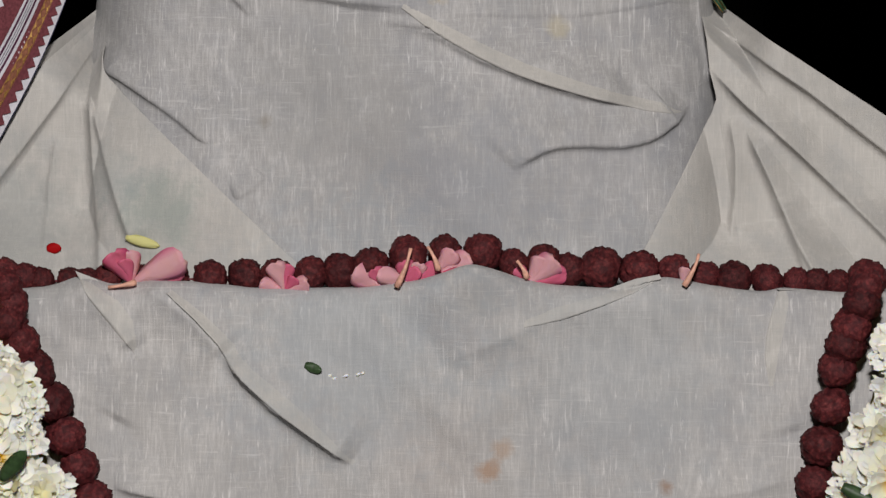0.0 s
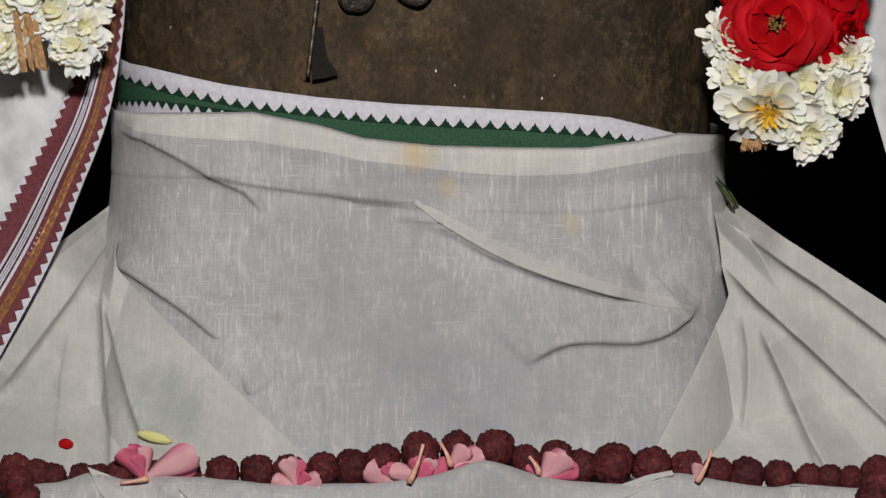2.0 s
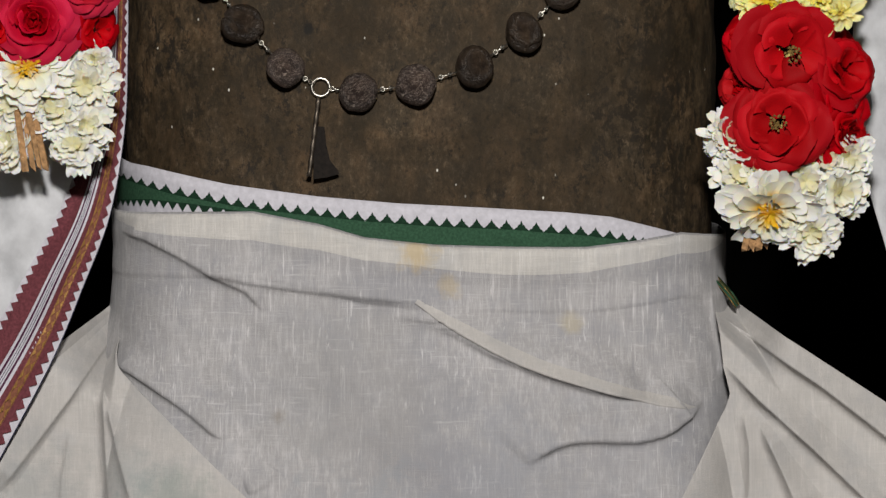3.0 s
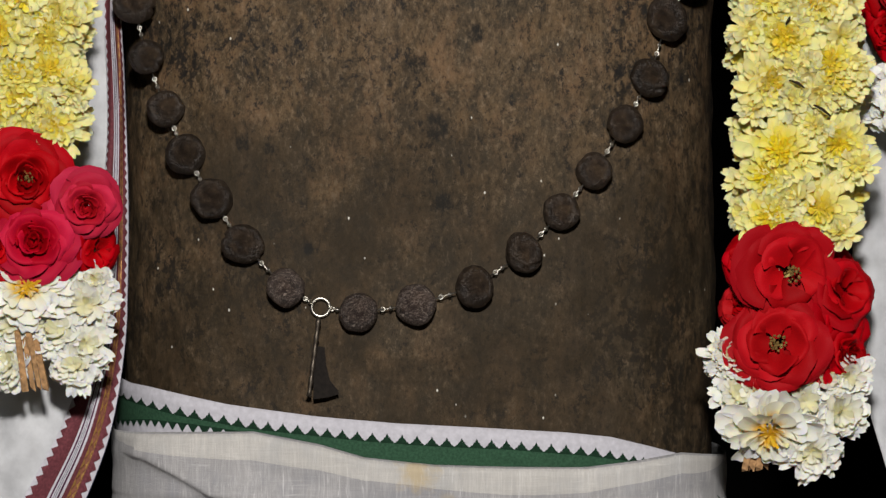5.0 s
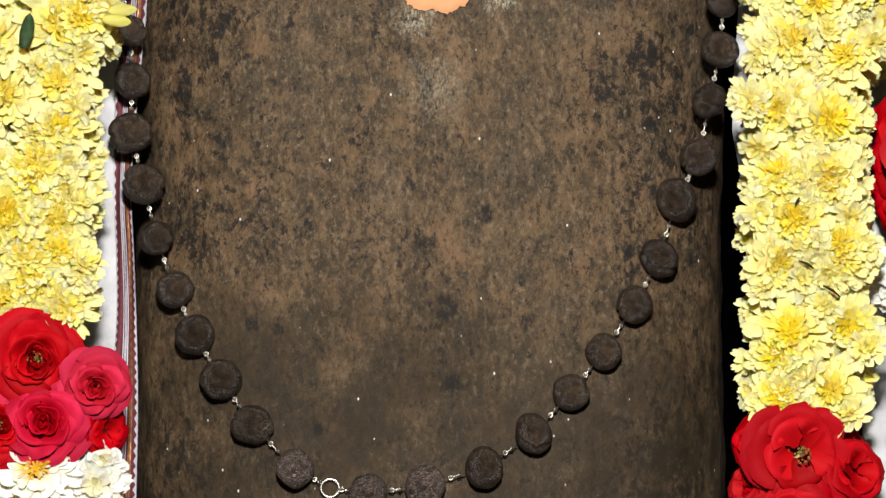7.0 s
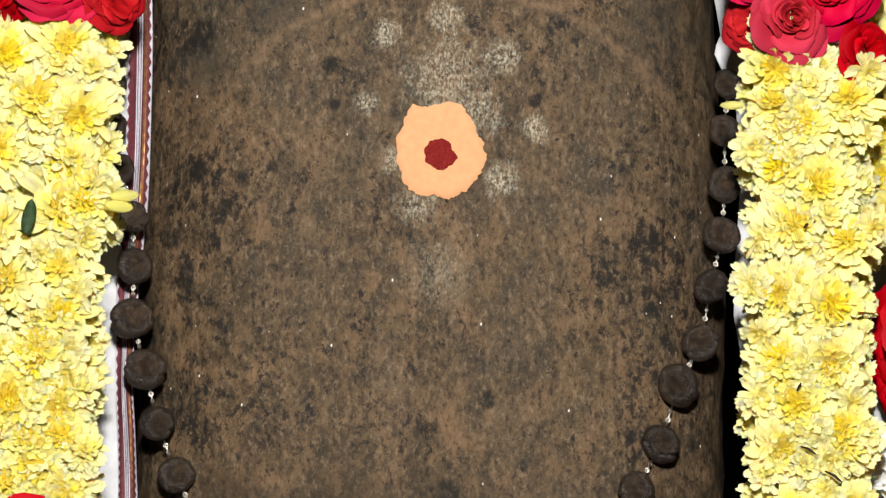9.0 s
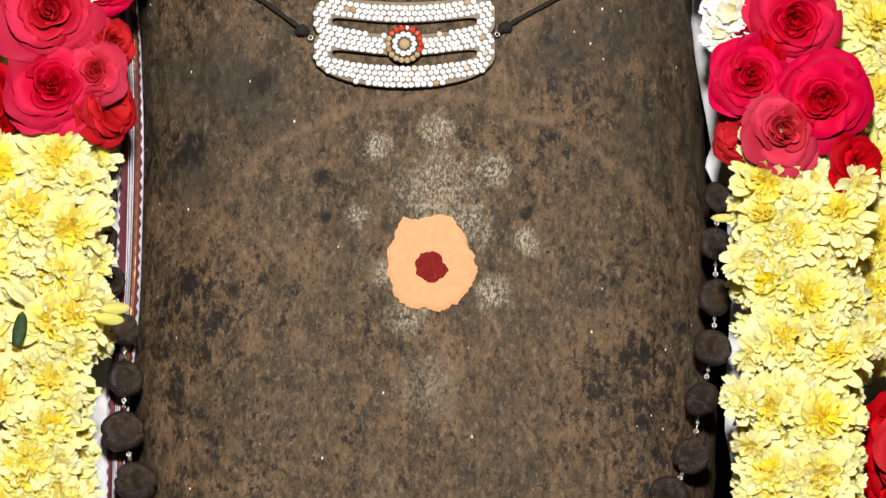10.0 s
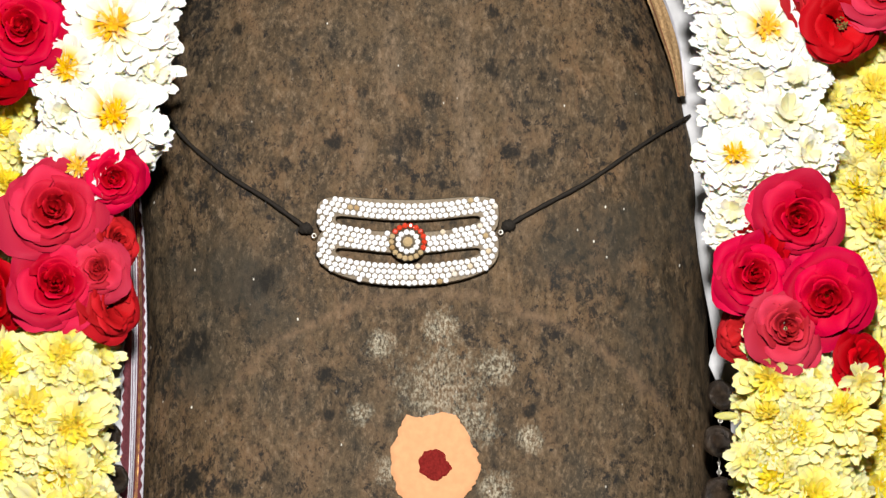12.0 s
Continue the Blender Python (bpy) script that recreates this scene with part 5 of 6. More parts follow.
def ring_mesh(big, small, n=20, s=8):
    verts, faces = [], []
    for i in range(n):
        a = 2 * math.pi * i / n
        for k in range(s):
            b = 2 * math.pi * k / s
            r = big + small * math.cos(b)
            verts.append((r * math.cos(a), small * math.sin(b), r * math.sin(a)))
    for i in range(n):
        for k in range(s):
            faces.append((i * s + k, i * s + (k + 1) % s, ((i + 1) % n) * s + (k + 1) % s, ((i + 1) % n) * s + k))
    me = bpy.data.meshes.new("link_ring")
    me.from_pydata(verts, [], faces)
    me.materials.append(SILVER)
    me.polygons.foreach_set("use_smooth", [True] * len(me.polygons))
    me.update()
    return me


LINK = ring_mesh(0.0016, 0.0005, 14, 6)
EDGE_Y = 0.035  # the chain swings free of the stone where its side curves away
CHAIN = ([(-0.2728, 1.8532, 0.012), (-0.2718, 1.8206, 0.012), (-0.2652, 1.788, 0.012), (-0.2564, 1.7512, 0.0135)] + [(-0.255, 1.7133, 0.0145), (-0.2562, 1.6735, 0.0172), (-0.2462, 1.6346, 0.0170), (-0.2367, 1.5935, 0.0148)]
         + [(-0.2221, 1.5539, 0.0148), (-0.2066, 1.5195, 0.0155), (-0.186, 1.4852, 0.0162), (-0.1618, 1.4509, 0.0166), (-0.1295, 1.4181, 0.0156), (-0.103, 1.4032, 0.0), (-0.0743, 1.3993, 0.0152), (-0.0307, 1.4053, 0.0160), (0.0137, 1.419, 0.0160), (0.0509, 1.4446, 0.0166), (0.0795, 1.4754, 0.0148), (0.1044, 1.5066, 0.0148), (0.1281, 1.5421, 0.0157), (0.1468, 1.5774, 0.0158)]
         + [(0.1606, 1.6221, 0.0172), (0.1779, 1.6548, 0.0152), (0.1857, 1.6981, 0.0150), (0.1944, 1.737, 0.0150), (0.1966, 1.7759, 0.0140)] + [(0.1966, 1.8174, 0.0130), (0.1993, 1.853, 0.0120)])


def seed_chain():
    rng = random.Random(21)
    g = tagged(new("seed_necklace"), "necklace of large dark brown seeds on silver links", "necklace")
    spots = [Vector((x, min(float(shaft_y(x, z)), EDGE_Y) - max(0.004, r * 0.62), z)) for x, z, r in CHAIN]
    for (x, z, r), p in zip(CHAIN, spots):
        if not r:
            ring = new("ring", ring_mesh(0.0068, 0.0013, 28, 10))
            ring.parent = g
            ring.location = p
            tagged(ring, "silver ring")
            continue
        ob = new("seed", rng.choice(DUSTY_NUTS if z < 1.4185 else NUTS))
        ob.parent = g
        ob.matrix_basis = Matrix.Translation(p) @ Euler((rng.uniform(-0.5, 0.5), rng.uniform(-0.7, 0.7), rng.uniform(-1, 1))).to_matrix().to_4x4() @ Matrix.Diagonal((r, r * 0.9, r, 1))
    for (a, ra), (b, rb) in zip([(p, c[2]) for p, c in zip(spots, CHAIN)], [(p, c[2]) for p, c in zip(spots, CHAIN)][1:]):
        d = b - a
        ln = d.length
        u = d / ln
        p, q = a + u * max(ra * 0.9, 0.006), b - u * max(rb * 0.9, 0.006)
        tube("wire", [p, (p + q) / 2, q], 0.0006, SILVER, g, 6)
        gap = (q - p).length
        for k in range(2):
            ob = new("link_ring", LINK)
            ob.parent = g
            ob.matrix_basis = Matrix.Translation(p + (q - p) * (0.3 + 0.4 * k)) @ Euler((0, rng.uniform(0, 3), 0.9 * k)).to_matrix().to_4x4() @ Matrix.Scale(max(0.55, min(1.0, gap / 0.008)), 4)
    # the axe-shaped pendant under the ring
    px = (-0.1042, -0.012, 1.3955)
    pz = (-0.1117, -0.012, 1.3360)
    a, b = Vector((px[0], -0.0135, px[2])), Vector((pz[0], -0.0110, pz[2]))
    rod = [a + (b - a) * (k / 16) for k in range(17)]
    tube("pendant_shaft", rod, 0.0017, PEWTER, g, 8, [0.0016 + 0.0008 * (k % 3 == 1) for k in range(17)], "beaded silver shaft")
    bm = bmesh.new()
    m = a + (b - a) * 0.56
    outline = [(-0.001, 0.020), (0.0070, 0.019), (0.0082, 0.006), (0.0110, -0.006), (0.0170, -0.0135), (0.0180, -0.0165), (0.0090, -0.0190), (-0.0015, -0.0205)]
    front = [bm.verts.new((m.x + 0.0015 + x, -0.011 - 0.02 * x, m.z + z - 0.008)) for x, z in outline]
    back = [bm.verts.new((v.co.x, v.co.y + 0.002, v.co.z)) for v in front]
    bm.faces.new(front)
    bm.faces.new(back[::-1])
    for k in range(len(front)):
        bm.faces.new((front[k], front[k - 1], back[k - 1], back[k]))
    part("pendant_blade", bm, IRON, g, "dark metal axe-shaped blade", smooth=False)


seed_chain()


# ---- the red-brown bead strings on the ledge ----
def bead_string(label, spots, y):
    rng = random.Random(int(abs(spots[0][0]) * 1000))
    g = tagged(new("bead_string"), label, "bead string", "bead strings")
    pts = []
    for x, z, r, fwd in spots:
        p = Vector((x, y - fwd - rng.uniform(0, 0.003), z))
        pts.append(p)
        ob = new("seed", rng.choice(SEEDS))
        ob.parent = g
        ob.matrix_basis = Matrix.Translation(p) @ Euler((rng.uniform(-3, 3), rng.uniform(-3, 3), rng.uniform(-3, 3))).to_matrix().to_4x4() @ Matrix.Scale(r * 1.10, 4)
    tube("thread", pts, 0.0009, MAROON, g, 6)


bead_string("string of knobbly red-brown seeds lying along the cloth ledge", [(-0.3539, 1.0458, 0.0140, 0), (-0.3253, 1.0467, 0.0142, 0), (-0.3098, 1.0467, 0.0105, 0), (-0.2973, 1.0437, 0.010, 0), (-0.2763, 1.0433, 0.0105, 0), (-0.2637, 1.0437, 0.010, 0), (-0.249, 1.0454, 0.0110, 0), (-0.2239, 1.0445, 0.011, 0), (-0.1987, 1.0445, 0.0115, 0), (-0.1727, 1.0458, 0.0134, 0), (-0.1463, 1.0467, 0.0137, 0), (-0.1233, 1.0479, 0.0122, 0), (-0.0989, 1.0488, 0.0130, 0), (-0.0763, 1.0505, 0.0137, 0), (-0.0541, 1.0551, 0.0137, 0), (-0.026, 1.0614, 0.0154, 0), (0.0013, 1.0648, 0.0130, 0), (0.0298, 1.064, 0.0147, 0), (0.0528, 1.0564, 0.0115, 0), (0.0746, 1.0589, 0.0124, 0), (0.0926, 1.0509, 0.0132, 0), (0.1169, 1.053, 0.0156, 0), (0.1459, 1.0517, 0.0148, 0), (0.171, 1.0509, 0.0124, 0), (0.1945, 1.0467, 0.0117, 0), (0.2155, 1.0454, 0.0132, 0), (0.2403, 1.0437, 0.0124, 0), (0.2616, 1.0437, 0.0102, 0), (0.2772, 1.0424, 0.0108, 0), (0.2927, 1.0424, 0.0100, 0), (0.3149, 1.0458, 0.0145, 0)], -0.112)
bead_string("string of knobbly red-brown seeds hanging over the front cloth", [(0.3086, 1.0466, 0.0130, 0), (0.3066, 1.0341, 0.0148, 0), (0.2985, 1.0174, 0.0144, 0), (0.2944, 1.0041, 0.0150, 0), (0.2884, 0.9861, 0.0140, 0), (0.2836, 0.9581, 0.0146, 0), (0.2776, 0.9287, 0.0158, 0), (0.2725, 0.9002, 0.0144, 0), (0.2685, 0.8708, 0.0144, 0), (0.2646, 0.8434, 0.0144, 0)], -0.172)
bead_string("string of knobbly red-brown seeds hanging over the front cloth", [(-0.3201, 1.0466, 0.0130, 0), (-0.3153, 1.0341, 0.0130, 0), (-0.3183, 1.0195, 0.0140, 0), (-0.3081, 1.0049, 0.0142, 0), (-0.2992, 0.984, 0.0156, 0), (-0.2857, 0.961, 0.0150, 0), (-0.2763, 0.9367, 0.0144, 0), (-0.2666, 0.9128, 0.0144, 0), (-0.2572, 0.8889, 0.0144, 0), (-0.247, 0.8624, 0.0144, 0)], -0.172)


# ---- loose flowers and leaves ----
def petal_leaf(name, length, width, mat, place, rot, parent=None, bend=0.25, label="", tipw=0.5):
    """A single petal or leaf, blunt at the tip, bent along its length and cupped; thin but solid."""
    nu, nv = 7, 12
    verts = []
    for j in range(nv):
        v = j / (nv - 1)
        w = width * (math.sin(math.pi * min(1, 0.08 + v * 0.92)) ** tipw if tipw >= 0.5 else (0.14 + 0.86 * v ** 0.85) * 1.12 * (1 - 0.92 * (max(0.0, v - 0.55) / 0.45) ** 3) ** 0.5) * 0.5
        for i in range(nu):
            u = i / (nu - 1) * 2 - 1
            verts.append((u * w, -bend * length * v * v + 0.30 * width * u * u * (1 - 0.6 * v) + 0.07 * width * math.sin(7 * v + 4 * u + length * 900) * v, v * length))
    ob = link(name, verts, grid_faces(nv, nu), mat, parent, label=label)
    ob.matrix_basis = Matrix.Translation(place) @ Euler([radians(a) for a in rot]).to_matrix().to_4x4()
    m = ob.modifiers.new("thickness", "SOLIDIFY")
    m.thickness = 0.0004
    return ob


PALE = petal_material("pale_yellow_petal", (0.66, 0.62, 0.26), (0.68, 0.66, 0.34), (0.66, 0.63, 0.30), 0.03, 0.1, 0.2)
DEEP_PINK = petal_material("dark_pink_petals", (0.56, 0.12, 0.20), (0.38, 0.022, 0.10), (0.50, 0.075, 0.19), 0.026, 0.3, 0.1, 0.5)


def oleander(place, petals, stem):
    """A fallen pink flower: a few wedge-shaped petals and a pale tube."""
    g = tagged(new("pink_flower"), "fallen pink flower lying on the bead string", "flower", "fallen flowers")
    for ang, length, width, lean, deep in petals:
        petal_leaf("petal", length, width, DEEP_PINK if deep else PINK, place, (lean, ang, 0), g, 0.12, tipw=0.45)
    if stem:
        a, b = Vector(stem[0]), Vector(stem[1])
        pts = [a + (b - a) * k / 6 + Vector((0.0012 * math.sin(k / 6 * math.pi), -0.002 * math.sin(k / 6 * math.pi), 0)) for k in range(7)]
        tube("flower_tube", pts, 0.002, TUBE, g, 8, [0.0024, 0.0023, 0.0019, 0.0015, 0.0012, 0.0012, 0.0014], "yellowish pink flower tube")
    return g


oleander((-0.2306, -0.127, 1.0429), [(-28, 0.030, 0.025, 16, 1), (-6, 0.026, 0.022, 8, 0), (-14, 0.022, 0.014, 20, 1), (62, 0.046, 0.027, 8, 0), (78, 0.040, 0.014, -4, 1)], ((-0.2266, -0.138, 1.0455), (-0.2465, -0.14, 1.042)))
oleander((-0.1174, -0.127, 1.0375), [(-18, 0.024, 0.018, 10, 0), (6, 0.021, 0.014, 2, 1), (-72, 0.019, 0.014, 0, 0), (68, 0.020, 0.015, 12, 0), (40, 0.015, 0.011, 18, 1)], None)
oleander((-0.0426, -0.127, 1.04), [(-62, 0.027, 0.022, 4, 0), (-30, 0.018, 0.014, 12, 1), (62, 0.030, 0.014, 8, 1), (82, 0.030, 0.013, -2, 0)], ((-0.0341, -0.146, 1.0431), (-0.0237, -0.142, 1.0711)))
oleander((-0.0067, -0.127, 1.0501), [(42, 0.024, 0.018, 8, 0), (66, 0.030, 0.021, 0, 0), (88, 0.024, 0.012, 14, 1)], ((-0.0033, -0.142, 1.0552), (-0.0112, -0.14, 1.0721)))
oleander((-0.0220, -0.129, 1.0430), [(-72, 0.028, 0.016, 4, 0), (-24, 0.020, 0.016, 10, 1), (18, 0.018, 0.014, 14, 0), (52, 0.024, 0.016, 6, 1), (80, 0.026, 0.013, 0, 0)], None)
oleander((0.0643, -0.127, 1.0434), [(26, 0.022, 0.017, 4, 0), (46, 0.027, 0.024, 8, 0), (72, 0.028, 0.018, -6, 1), (-40, 0.016, 0.012, 5, 1)], ((0.0616, -0.142, 1.0493), (0.0545, -0.142, 1.0619)))
oleander((0.1771, -0.127, 1.0425), [(8, 0.014, 0.010, 12, 0)], ((0.1778, -0.14, 1.0432), (0.1887, -0.135, 1.0661)))
drape_tree = BVHTree.FromPolygons([v.co for v in left_drape.data.vertices], [p.vertices for p in left_drape.data.polygons])


def on_drape(x, z, proud=0.003):
    """The place on the front of the pleated drape at x, z."""
    hit = drape_tree.ray_cast(Vector((x, -1, z)), Vector((0, 1, 0)))[0] or Vector((x, -0.08, z))
    return (x, hit.y - proud, z)


tagged(petal_leaf("fallen_petal", 0.027, 0.0080, PALE, on_drape(-0.2387, 1.0701, 0.006), (12, 104, 0), bend=0.0), "pale yellow petal lying on the cloth", "petal")
tagged(petal_leaf("fallen_petal", 0.011, 0.008, CRIMSON, on_drape(-0.2999, 1.0584), (6, 84, 0), bend=0.0), "small red petal scrap lying on the cloth", "petal")
tagged(petal_leaf("leaf", 0.0135, 0.0075, LEAF, (-0.1019, -0.151, 0.9855), (10, 108, 0), bend=0.1), "small dark green leaf stuck to the cloth", "leaf")
for k, (x, z) in enumerate([(-0.084, 0.9774), (-0.0807, 0.9753), (-0.0716, 0.9774), (-0.0624, 0.9786), (-0.0591, 0.9795)]):
    bm = bmesh.new()
    bmesh.ops.create_icosphere(bm, subdivisions=2, radius=1)
    for v in bm.verts:
        v.co = Vector((x + v.co.x * (0.0030 - 0.0004 * k), -0.1485 + v.co.y * 0.001, z + v.co.z * 0.0012 + v.co.x * 0.0006))
    tagged(part("rice_grain", bm, PURE), "white rice grain stuck to the cloth", "grain", "rice grains")
part_leaf = petal_leaf("leaf", 0.027, 0.010, LEAF, (-0.3281, -0.095, 1.7308), (8, 12, 0), g_left, 0.12, "dark green leaf among the flowers")


petal_leaf("leaf", 0.030, 0.011, LEAF, (0.2894, -0.215, 0.9051), (6, 118, 0), g_low_right, 0.15, "green leaf tip among the white flowers")
petal_leaf("leaf", 0.030, 0.012, LEAF, (-0.32, -0.222, 0.9112), (6, 40, 0), g_low_left, 0.15, "green leaf among the white flowers")
petal_leaf("petal", 0.022, 0.009, CREAM, (-0.266, -0.085, 1.7596), (6, 88, 0), g_left, 0.1)
petal_leaf("petal", 0.022, 0.009, CREAM, (-0.2701, -0.085, 1.7537), (6, 98, 0), g_left, 0.1)
petal_leaf("petal", 0.018, 0.006, CREAM, (0.2056, -0.08, 1.8281), (6, -92, 0), g_right, 0.1)
TWIG = plain("twig_brown", (0.035, 0.022, 0.010), 0.8, 0.2, 0, 300, 0.4, 0.0005)
for a, b in (((0.2444, -0.083, 1.6148), (0.2473, -0.084, 1.6207)), ((0.247, -0.083, 1.5737), (0.2582, -0.084, 1.5678)), ((0.2649, -0.084, 1.5553), (0.2774, -0.086, 1.5469)), ((0.2501, -0.083, 1.736), (0.253, -0.084, 1.7393))):
    mid_pt = (Vector(a) + Vector(b)) / 2 + Vector((0.0006, -0.001, 0.0008))
    tube("twig", [a, mid_pt, b], 0.0011, TWIG, g_right, 6, [0.0007, 0.0013, 0.0006])

# ---- marks on the forehead of the stone ----
SANDAL = plain("sandal_paste", (0.66, 0.335, 0.165), 0.9, 0.1, 0, 160, 0.08, 0.0006)
KUMKUM = plain("vermilion_powder", (0.19, 0.016, 0.014), 0.95, 0.05, 0, 600, 0.3, 0.0008)


def daub(name, centre, rx, rz, thick, proud, mat, seed, ragged, parent=None):
    """A dab of paste pressed on the shaft, with a ragged rim."""
    n, rings = 120, 14
    verts = []
    for k in range(n):
        a = 2 * math.pi * k / n
        c = Vector((math.cos(a), math.sin(a), 0))
        w = 1 + ragged * (noise.noise(c * 1.3 + Vector((seed, 0, 0))) * 0.9 + 0.5 * noise.noise(c * 4 + Vector((0, seed, 0))) + 0.35 * noise.noise(c * 14 + Vector((0, 0, seed))))
        w += 0.10 * math.exp(-((a - 2.2) / 0.16) ** 2) - 0.09 * math.exp(-((a - 0.42) / 0.24) ** 2) + 0.07 * math.exp(-((a - 6.1) / 0.2) ** 2)
        for j in range(rings):
            f = 1 - j / (rings - 1) * 0.999
            x, z = centre[0] + rx * w * f * c.x, centre[1] + rz * w * f * c.y
            verts.append((x, float(shaft_y(x, z, 0.0008)) - (proud + thick * min(1.0, (1 - f) * 10 + 0.05)), z))
    return link(name, verts, grid_faces(n, rings, True), mat, parent)


def forehead_mark():
    g = tagged(new("sandal_mark"), "peach sandal paste dab with a dark red dot", "mark")
    c, d = [(-0.0197, 1.7994)][0], [(-0.021, 1.7972)][0]
    daub("sandal_paste", c, 0.0345, 0.0365, 0.0018, 0.0010, SANDAL, 3.3, 0.18, g)
    daub("red_dot", d, 0.0118, 0.0115, 0.0010, 0.0028, KUMKUM, 8.1, 0.16, g)


forehead_mark()

# ---- the jewelled ornament ----
GOLD = plain("worn_gilt", (0.10, 0.075, 0.045), 0.5, 0.3, 0.3, 500, 0.35, 0.0004)
CORD = plain("black_cord", (0.022, 0.018, 0.014), 0.8, 0.2, 0, 900, 0.4, 0.0008)


def jewel(name, colour, rough=0.08):
    m, t, b = nodes_of(name)
    o = t.nodes.new("ShaderNodeObjectInfo")
    put(t, b, mixc(t, band(t, o.outputs["Random"], 0.92, 1.0), colour, tuple(c * q for c, q in zip(colour, (0.75, 0.6, 0.4)))), rough, 0.9)
    b.inputs["Coat Weight"].default_value = 0.6
    return m


CRYSTAL, RUBY, TOPAZ = jewel("clear_crystal", (0.90, 0.91, 0.92)), jewel("red_crystal", (0.60, 0.05, 0.02)), jewel("amber_crystal", (0.46, 0.34, 0.18))


def stone_mesh(name, r, mat):
    """A cut stone: a faceted crown on a small gilt cup."""
    bm = bmesh.new()
    rings = [(r, 0.0), (r * 0.96, 0.0008), (r * 0.55, 0.0018)]
    loops = [[bm.verts.new((q * math.cos(2 * math.pi * (k + 0.5 * i) / 8), -h, q * math.sin(2 * math.pi * (k + 0.5 * i) / 8))) for k in range(8)] for i, (q, h) in enumerate(rings)]
    for i in range(2):
        for k in range(8):
            bm.faces.new((loops[i][k], loops[i][(k + 1) % 8], loops[i + 1][(k + (1 if i == 0 else 1)) % 8], loops[i + 1][k]))
    bm.faces.new(loops[2])
    bmesh.ops.recalc_face_normals(bm, faces=bm.faces)
    me = bpy.data.meshes.new(name)
    bm.to_mesh(me)
    bm.free()
    me.materials.append(mat)
    return me


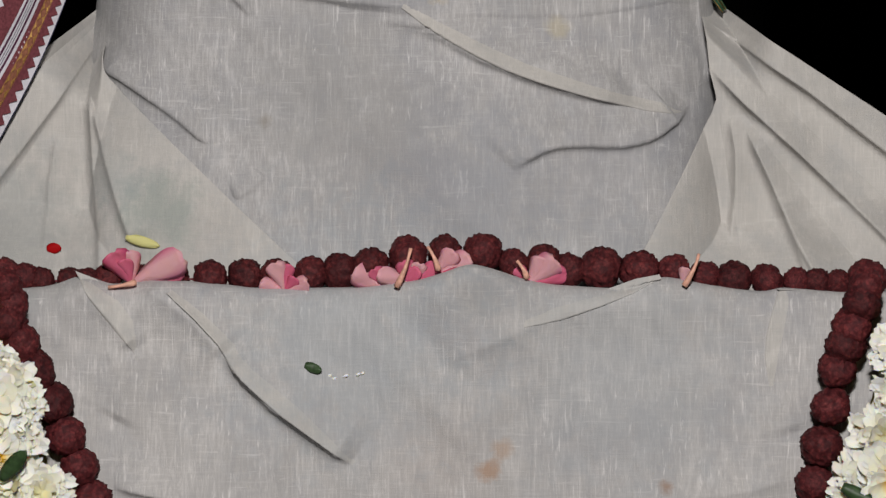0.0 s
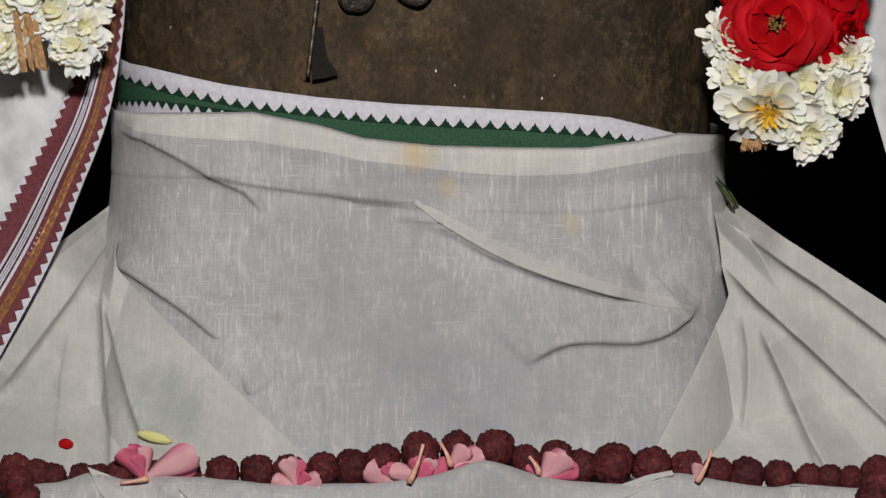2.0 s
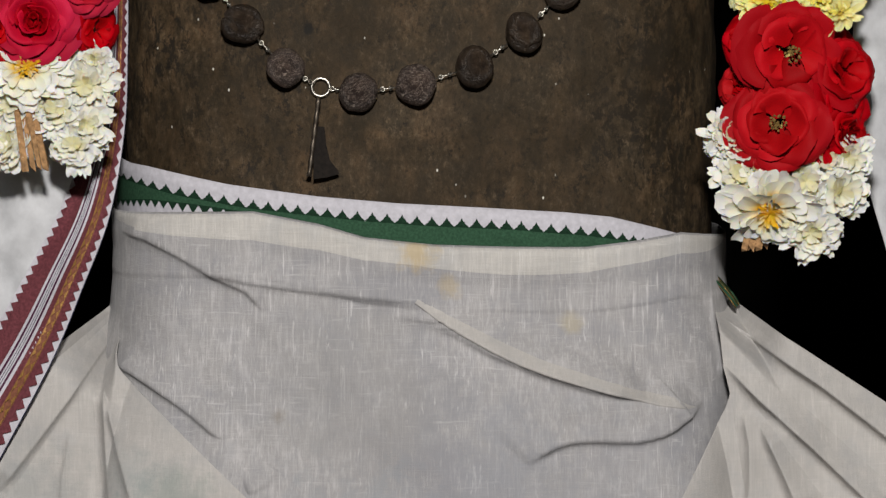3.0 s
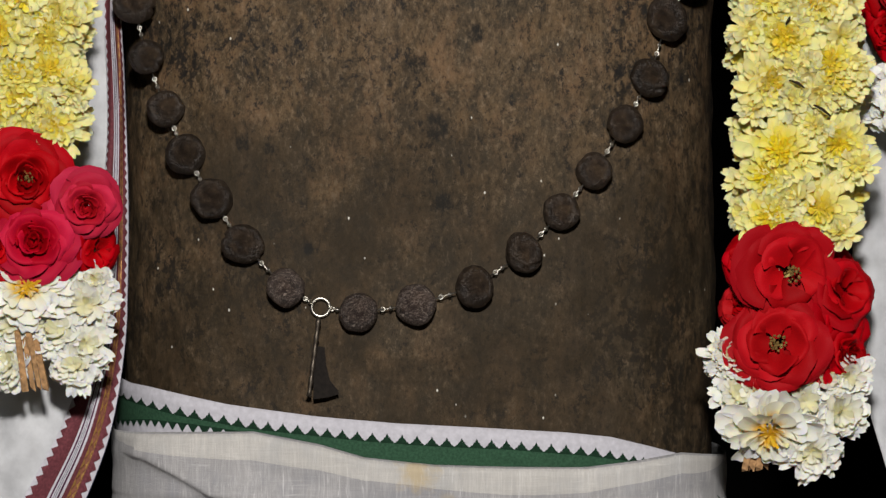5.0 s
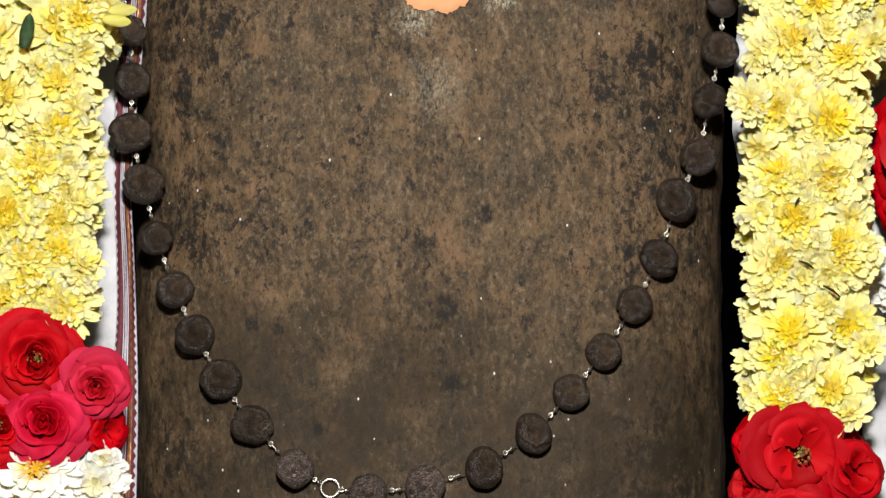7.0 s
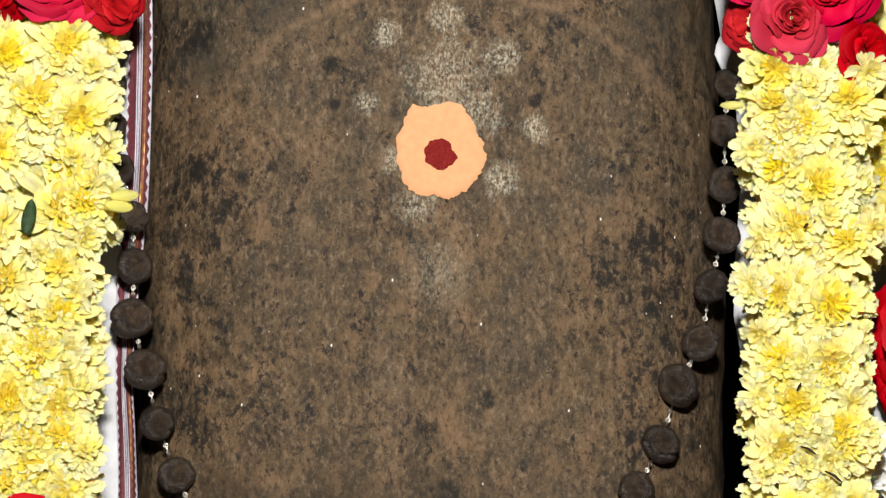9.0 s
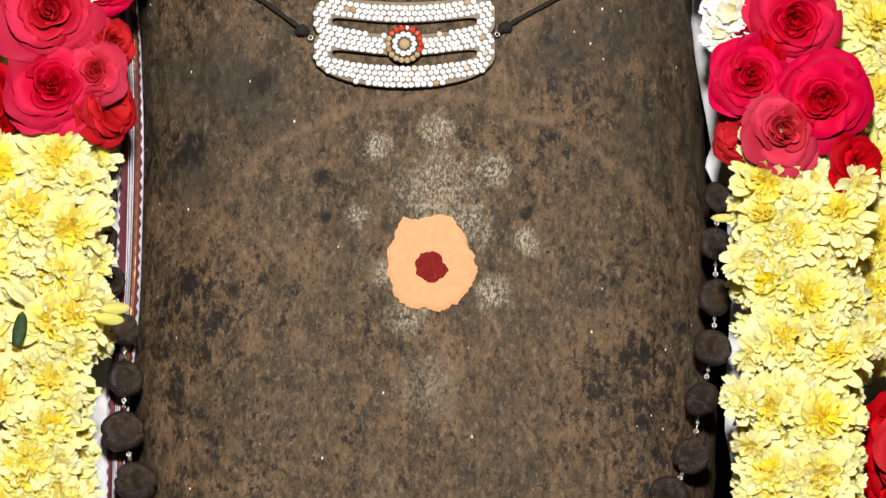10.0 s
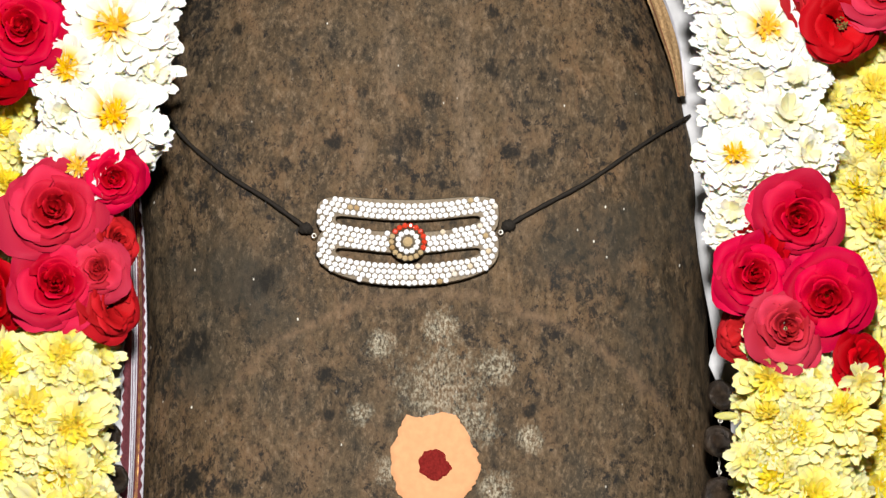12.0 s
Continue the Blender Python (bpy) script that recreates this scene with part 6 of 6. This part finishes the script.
def ornament():
    g = tagged(new("forehead_ornament"), "three-barred gilt ornament set with clear crystals on black cord", "ornament")
    cx, half = -0.0412, 0.0698
    mid = [1.9915, 1.9671, 1.9424]
    h, sag = 0.0086, 0.0096
    y0 = -0.0075

    def centre(k, x):
        q = (x - cx) / half
        return mid[k] + sag * min(1.0, q * q) + (0.0, 0.0, 0.0)[k]

    def front(x):
        return float(shaft_y(x, mid[1])) + y0

    def rim(k, length, high, power, n=96):
        """A long rounded loop round the gap between two bars, bent with them."""
        zc = (mid[k] + mid[k + 1]) / 2
        out = []
        for i in range(n):
            a = 2 * math.pi * i / n
            c, q = math.cos(a), math.sin(a)
            x = cx + length * math.copysign(abs(c) ** (2 / power), c)
            out.append((x, zc + high * math.copysign(abs(q) ** (2 / power), q) + sag * min(1.0, ((x - cx) / half) ** 2)))
        return out

    slot_l, slot_h, loop_h = half - 0.0150, 0.0043, (mid[0] - mid[1]) / 2 + h

    def within(x, z, k, length, high, power):
        zc = (mid[k] + mid[k + 1]) / 2 + sag * min(1.0, ((x - cx) / half) ** 2)
        return abs((x - cx) / length) ** power + abs((z - zc) / high) ** power < 1

    for k in range(2):
        bm = bmesh.new()
        sunk = 0.0004 * k
        loops = [[bm.verts.new((x, front(x) + sunk + dy, z)) for x, z in rim(k, length, high, power)] for length, high, power, dy in (
            (half, loop_h, 3.4, 0.0035), (half, loop_h, 3.4, 0.0), (half - 0.0006, loop_h - 0.0006, 3.4, -0.0010), (slot_l + 0.0005, slot_h + 0.0005, 3.5, -0.0010), (slot_l, slot_h, 3.5, 0.0), (slot_l, slot_h, 3.5, 0.0035))]
        n = len(loops[0])
        for a, b in zip(loops, loops[1:] + loops[:1]):
            for i in range(n):
                bm.faces.new((a[i], a[(i + 1) % n], b[(i + 1) % n], b[i]))
        part("looped_bar", bm, GOLD, g, smooth=False)
    gem, red, brown = stone_mesh("crystal", 0.0022, CRYSTAL), stone_mesh("crystal", 0.0022, RUBY), stone_mesh("crystal", 0.0022, TOPAZ)
    rng = random.Random(31)

    def gem_at(me, x, z, up=0.0):
        ob = new("crystal", me)
        ob.parent = g
        ob.matrix_basis = Matrix.Translation((x, front(x) - 0.0015 - up, z)) @ Euler((rng.uniform(-0.3, 0.3), rng.uniform(-3, 3), rng.uniform(-0.3, 0.3))).to_matrix().to_4x4()

    mx, mz, mr = -0.0412, 1.9671, 0.015
    pitch, row_gap = 0.0047, 0.0042
    rows = int((mid[0] - mid[2] + 2 * h) / row_gap) + 1
    for row in range(rows):
        for i in range(33):
            x = cx - half + pitch * (i + 0.5 * (row % 2)) + rng.uniform(-0.0003, 0.0003)
            z = mid[2] - h + 0.0021 + row * row_gap + sag * min(1.0, ((x - cx) / half) ** 2) + rng.uniform(-0.0003, 0.0003)
            if not any(within(x, z, k, half - 0.0016, loop_h - 0.0014, 3.4) for k in range(2)) or any(within(x, z, k, slot_l + 0.0017, slot_h + 0.0015, 3.5) for k in range(2)):
                continue
            if math.hypot(x - mx, z - mz) > mr * 0.98:
                gem_at(brown if rng.random() < (0.06 if z < mid[2] - 0.003 else 0.012) else gem, x, z)
    bm = bmesh.new()
    bmesh.ops.create_cone(bm, cap_ends=True, segments=40, radius1=mr, radius2=mr * 0.92, depth=0.003, matrix=Matrix.Translation((mx, front(mx) - 0.002, mz)) @ Matrix.Rotation(radians(90), 4, "X"))
    part("medallion", bm, GOLD, g, "round gilt medallion")
    for i in range(18):
        a = 2 * math.pi * i / 18
        gem_at(red if -0.6 < a < 2.6 or a > 5.9 else brown, mx + mr * 0.84 * math.cos(a), mz + mr * 0.84 * math.sin(a), 0.0026)
    for i in range(11):
        a = 2 * math.pi * i / 11
        gem_at(gem, mx + mr * 0.50 * math.cos(a), mz + mr * 0.50 * math.sin(a), 0.003)
    big = stone_mesh("crystal", 0.0039, TOPAZ)
    gem_at(big, mx, mz, 0.003)
    for label, pts in (("cord", [(-0.1147, 1.9755), (-0.1242, 1.983), (-0.1504, 2.0023), (-0.1812, 2.0226), (-0.2126, 2.0505), (-0.2315, 2.0778), (-0.2428, 2.0972), (-0.2572, 2.1285)]), ("cord", [(0.0313, 1.977), (0.0421, 1.9849), (0.0616, 1.996), (0.0964, 2.0155), (0.1316, 2.041), (0.161, 2.0629), (0.1856, 2.0816), (0.1968, 2.0874)])):
        line = [(p.x, float(shaft_y(p.x, p.z, 0.0032)), p.z) for p in curve_pts([(x, 0.0, z) for x, z in pts], 6)]
        tube("cord", line, 0.0017, CORD, g, 8, [0.0019 - 0.0006 * k / len(line) + 0.0002 * math.sin(k * 2.1) for k in range(len(line))])
    for x, z in [(-0.1194, 1.9789), (0.0357, 1.9809)]:
        bm = bmesh.new()
        bmesh.ops.create_icosphere(bm, subdivisions=3, radius=1)
        for v in bm.verts:
            v.co = Vector((x, float(shaft_y(x, z)) - 0.004, z)) + Vector((v.co.x * 0.0055, v.co.y * 0.0042, v.co.z * 0.0046)) * (1 + 0.12 * math.sin(v.co.x * 9 + v.co.z * 7))
        part("knot", bm, CORD, g, "black cord knot")
    for x, z in [(-0.1129, 1.9728), (0.0296, 1.9752)]:
        ob = new("link_ring", LINK)
        ob.parent = g
        ob.matrix_basis = Matrix.Translation((x, float(shaft_y(x, z)) - 0.006, z))


ornament()
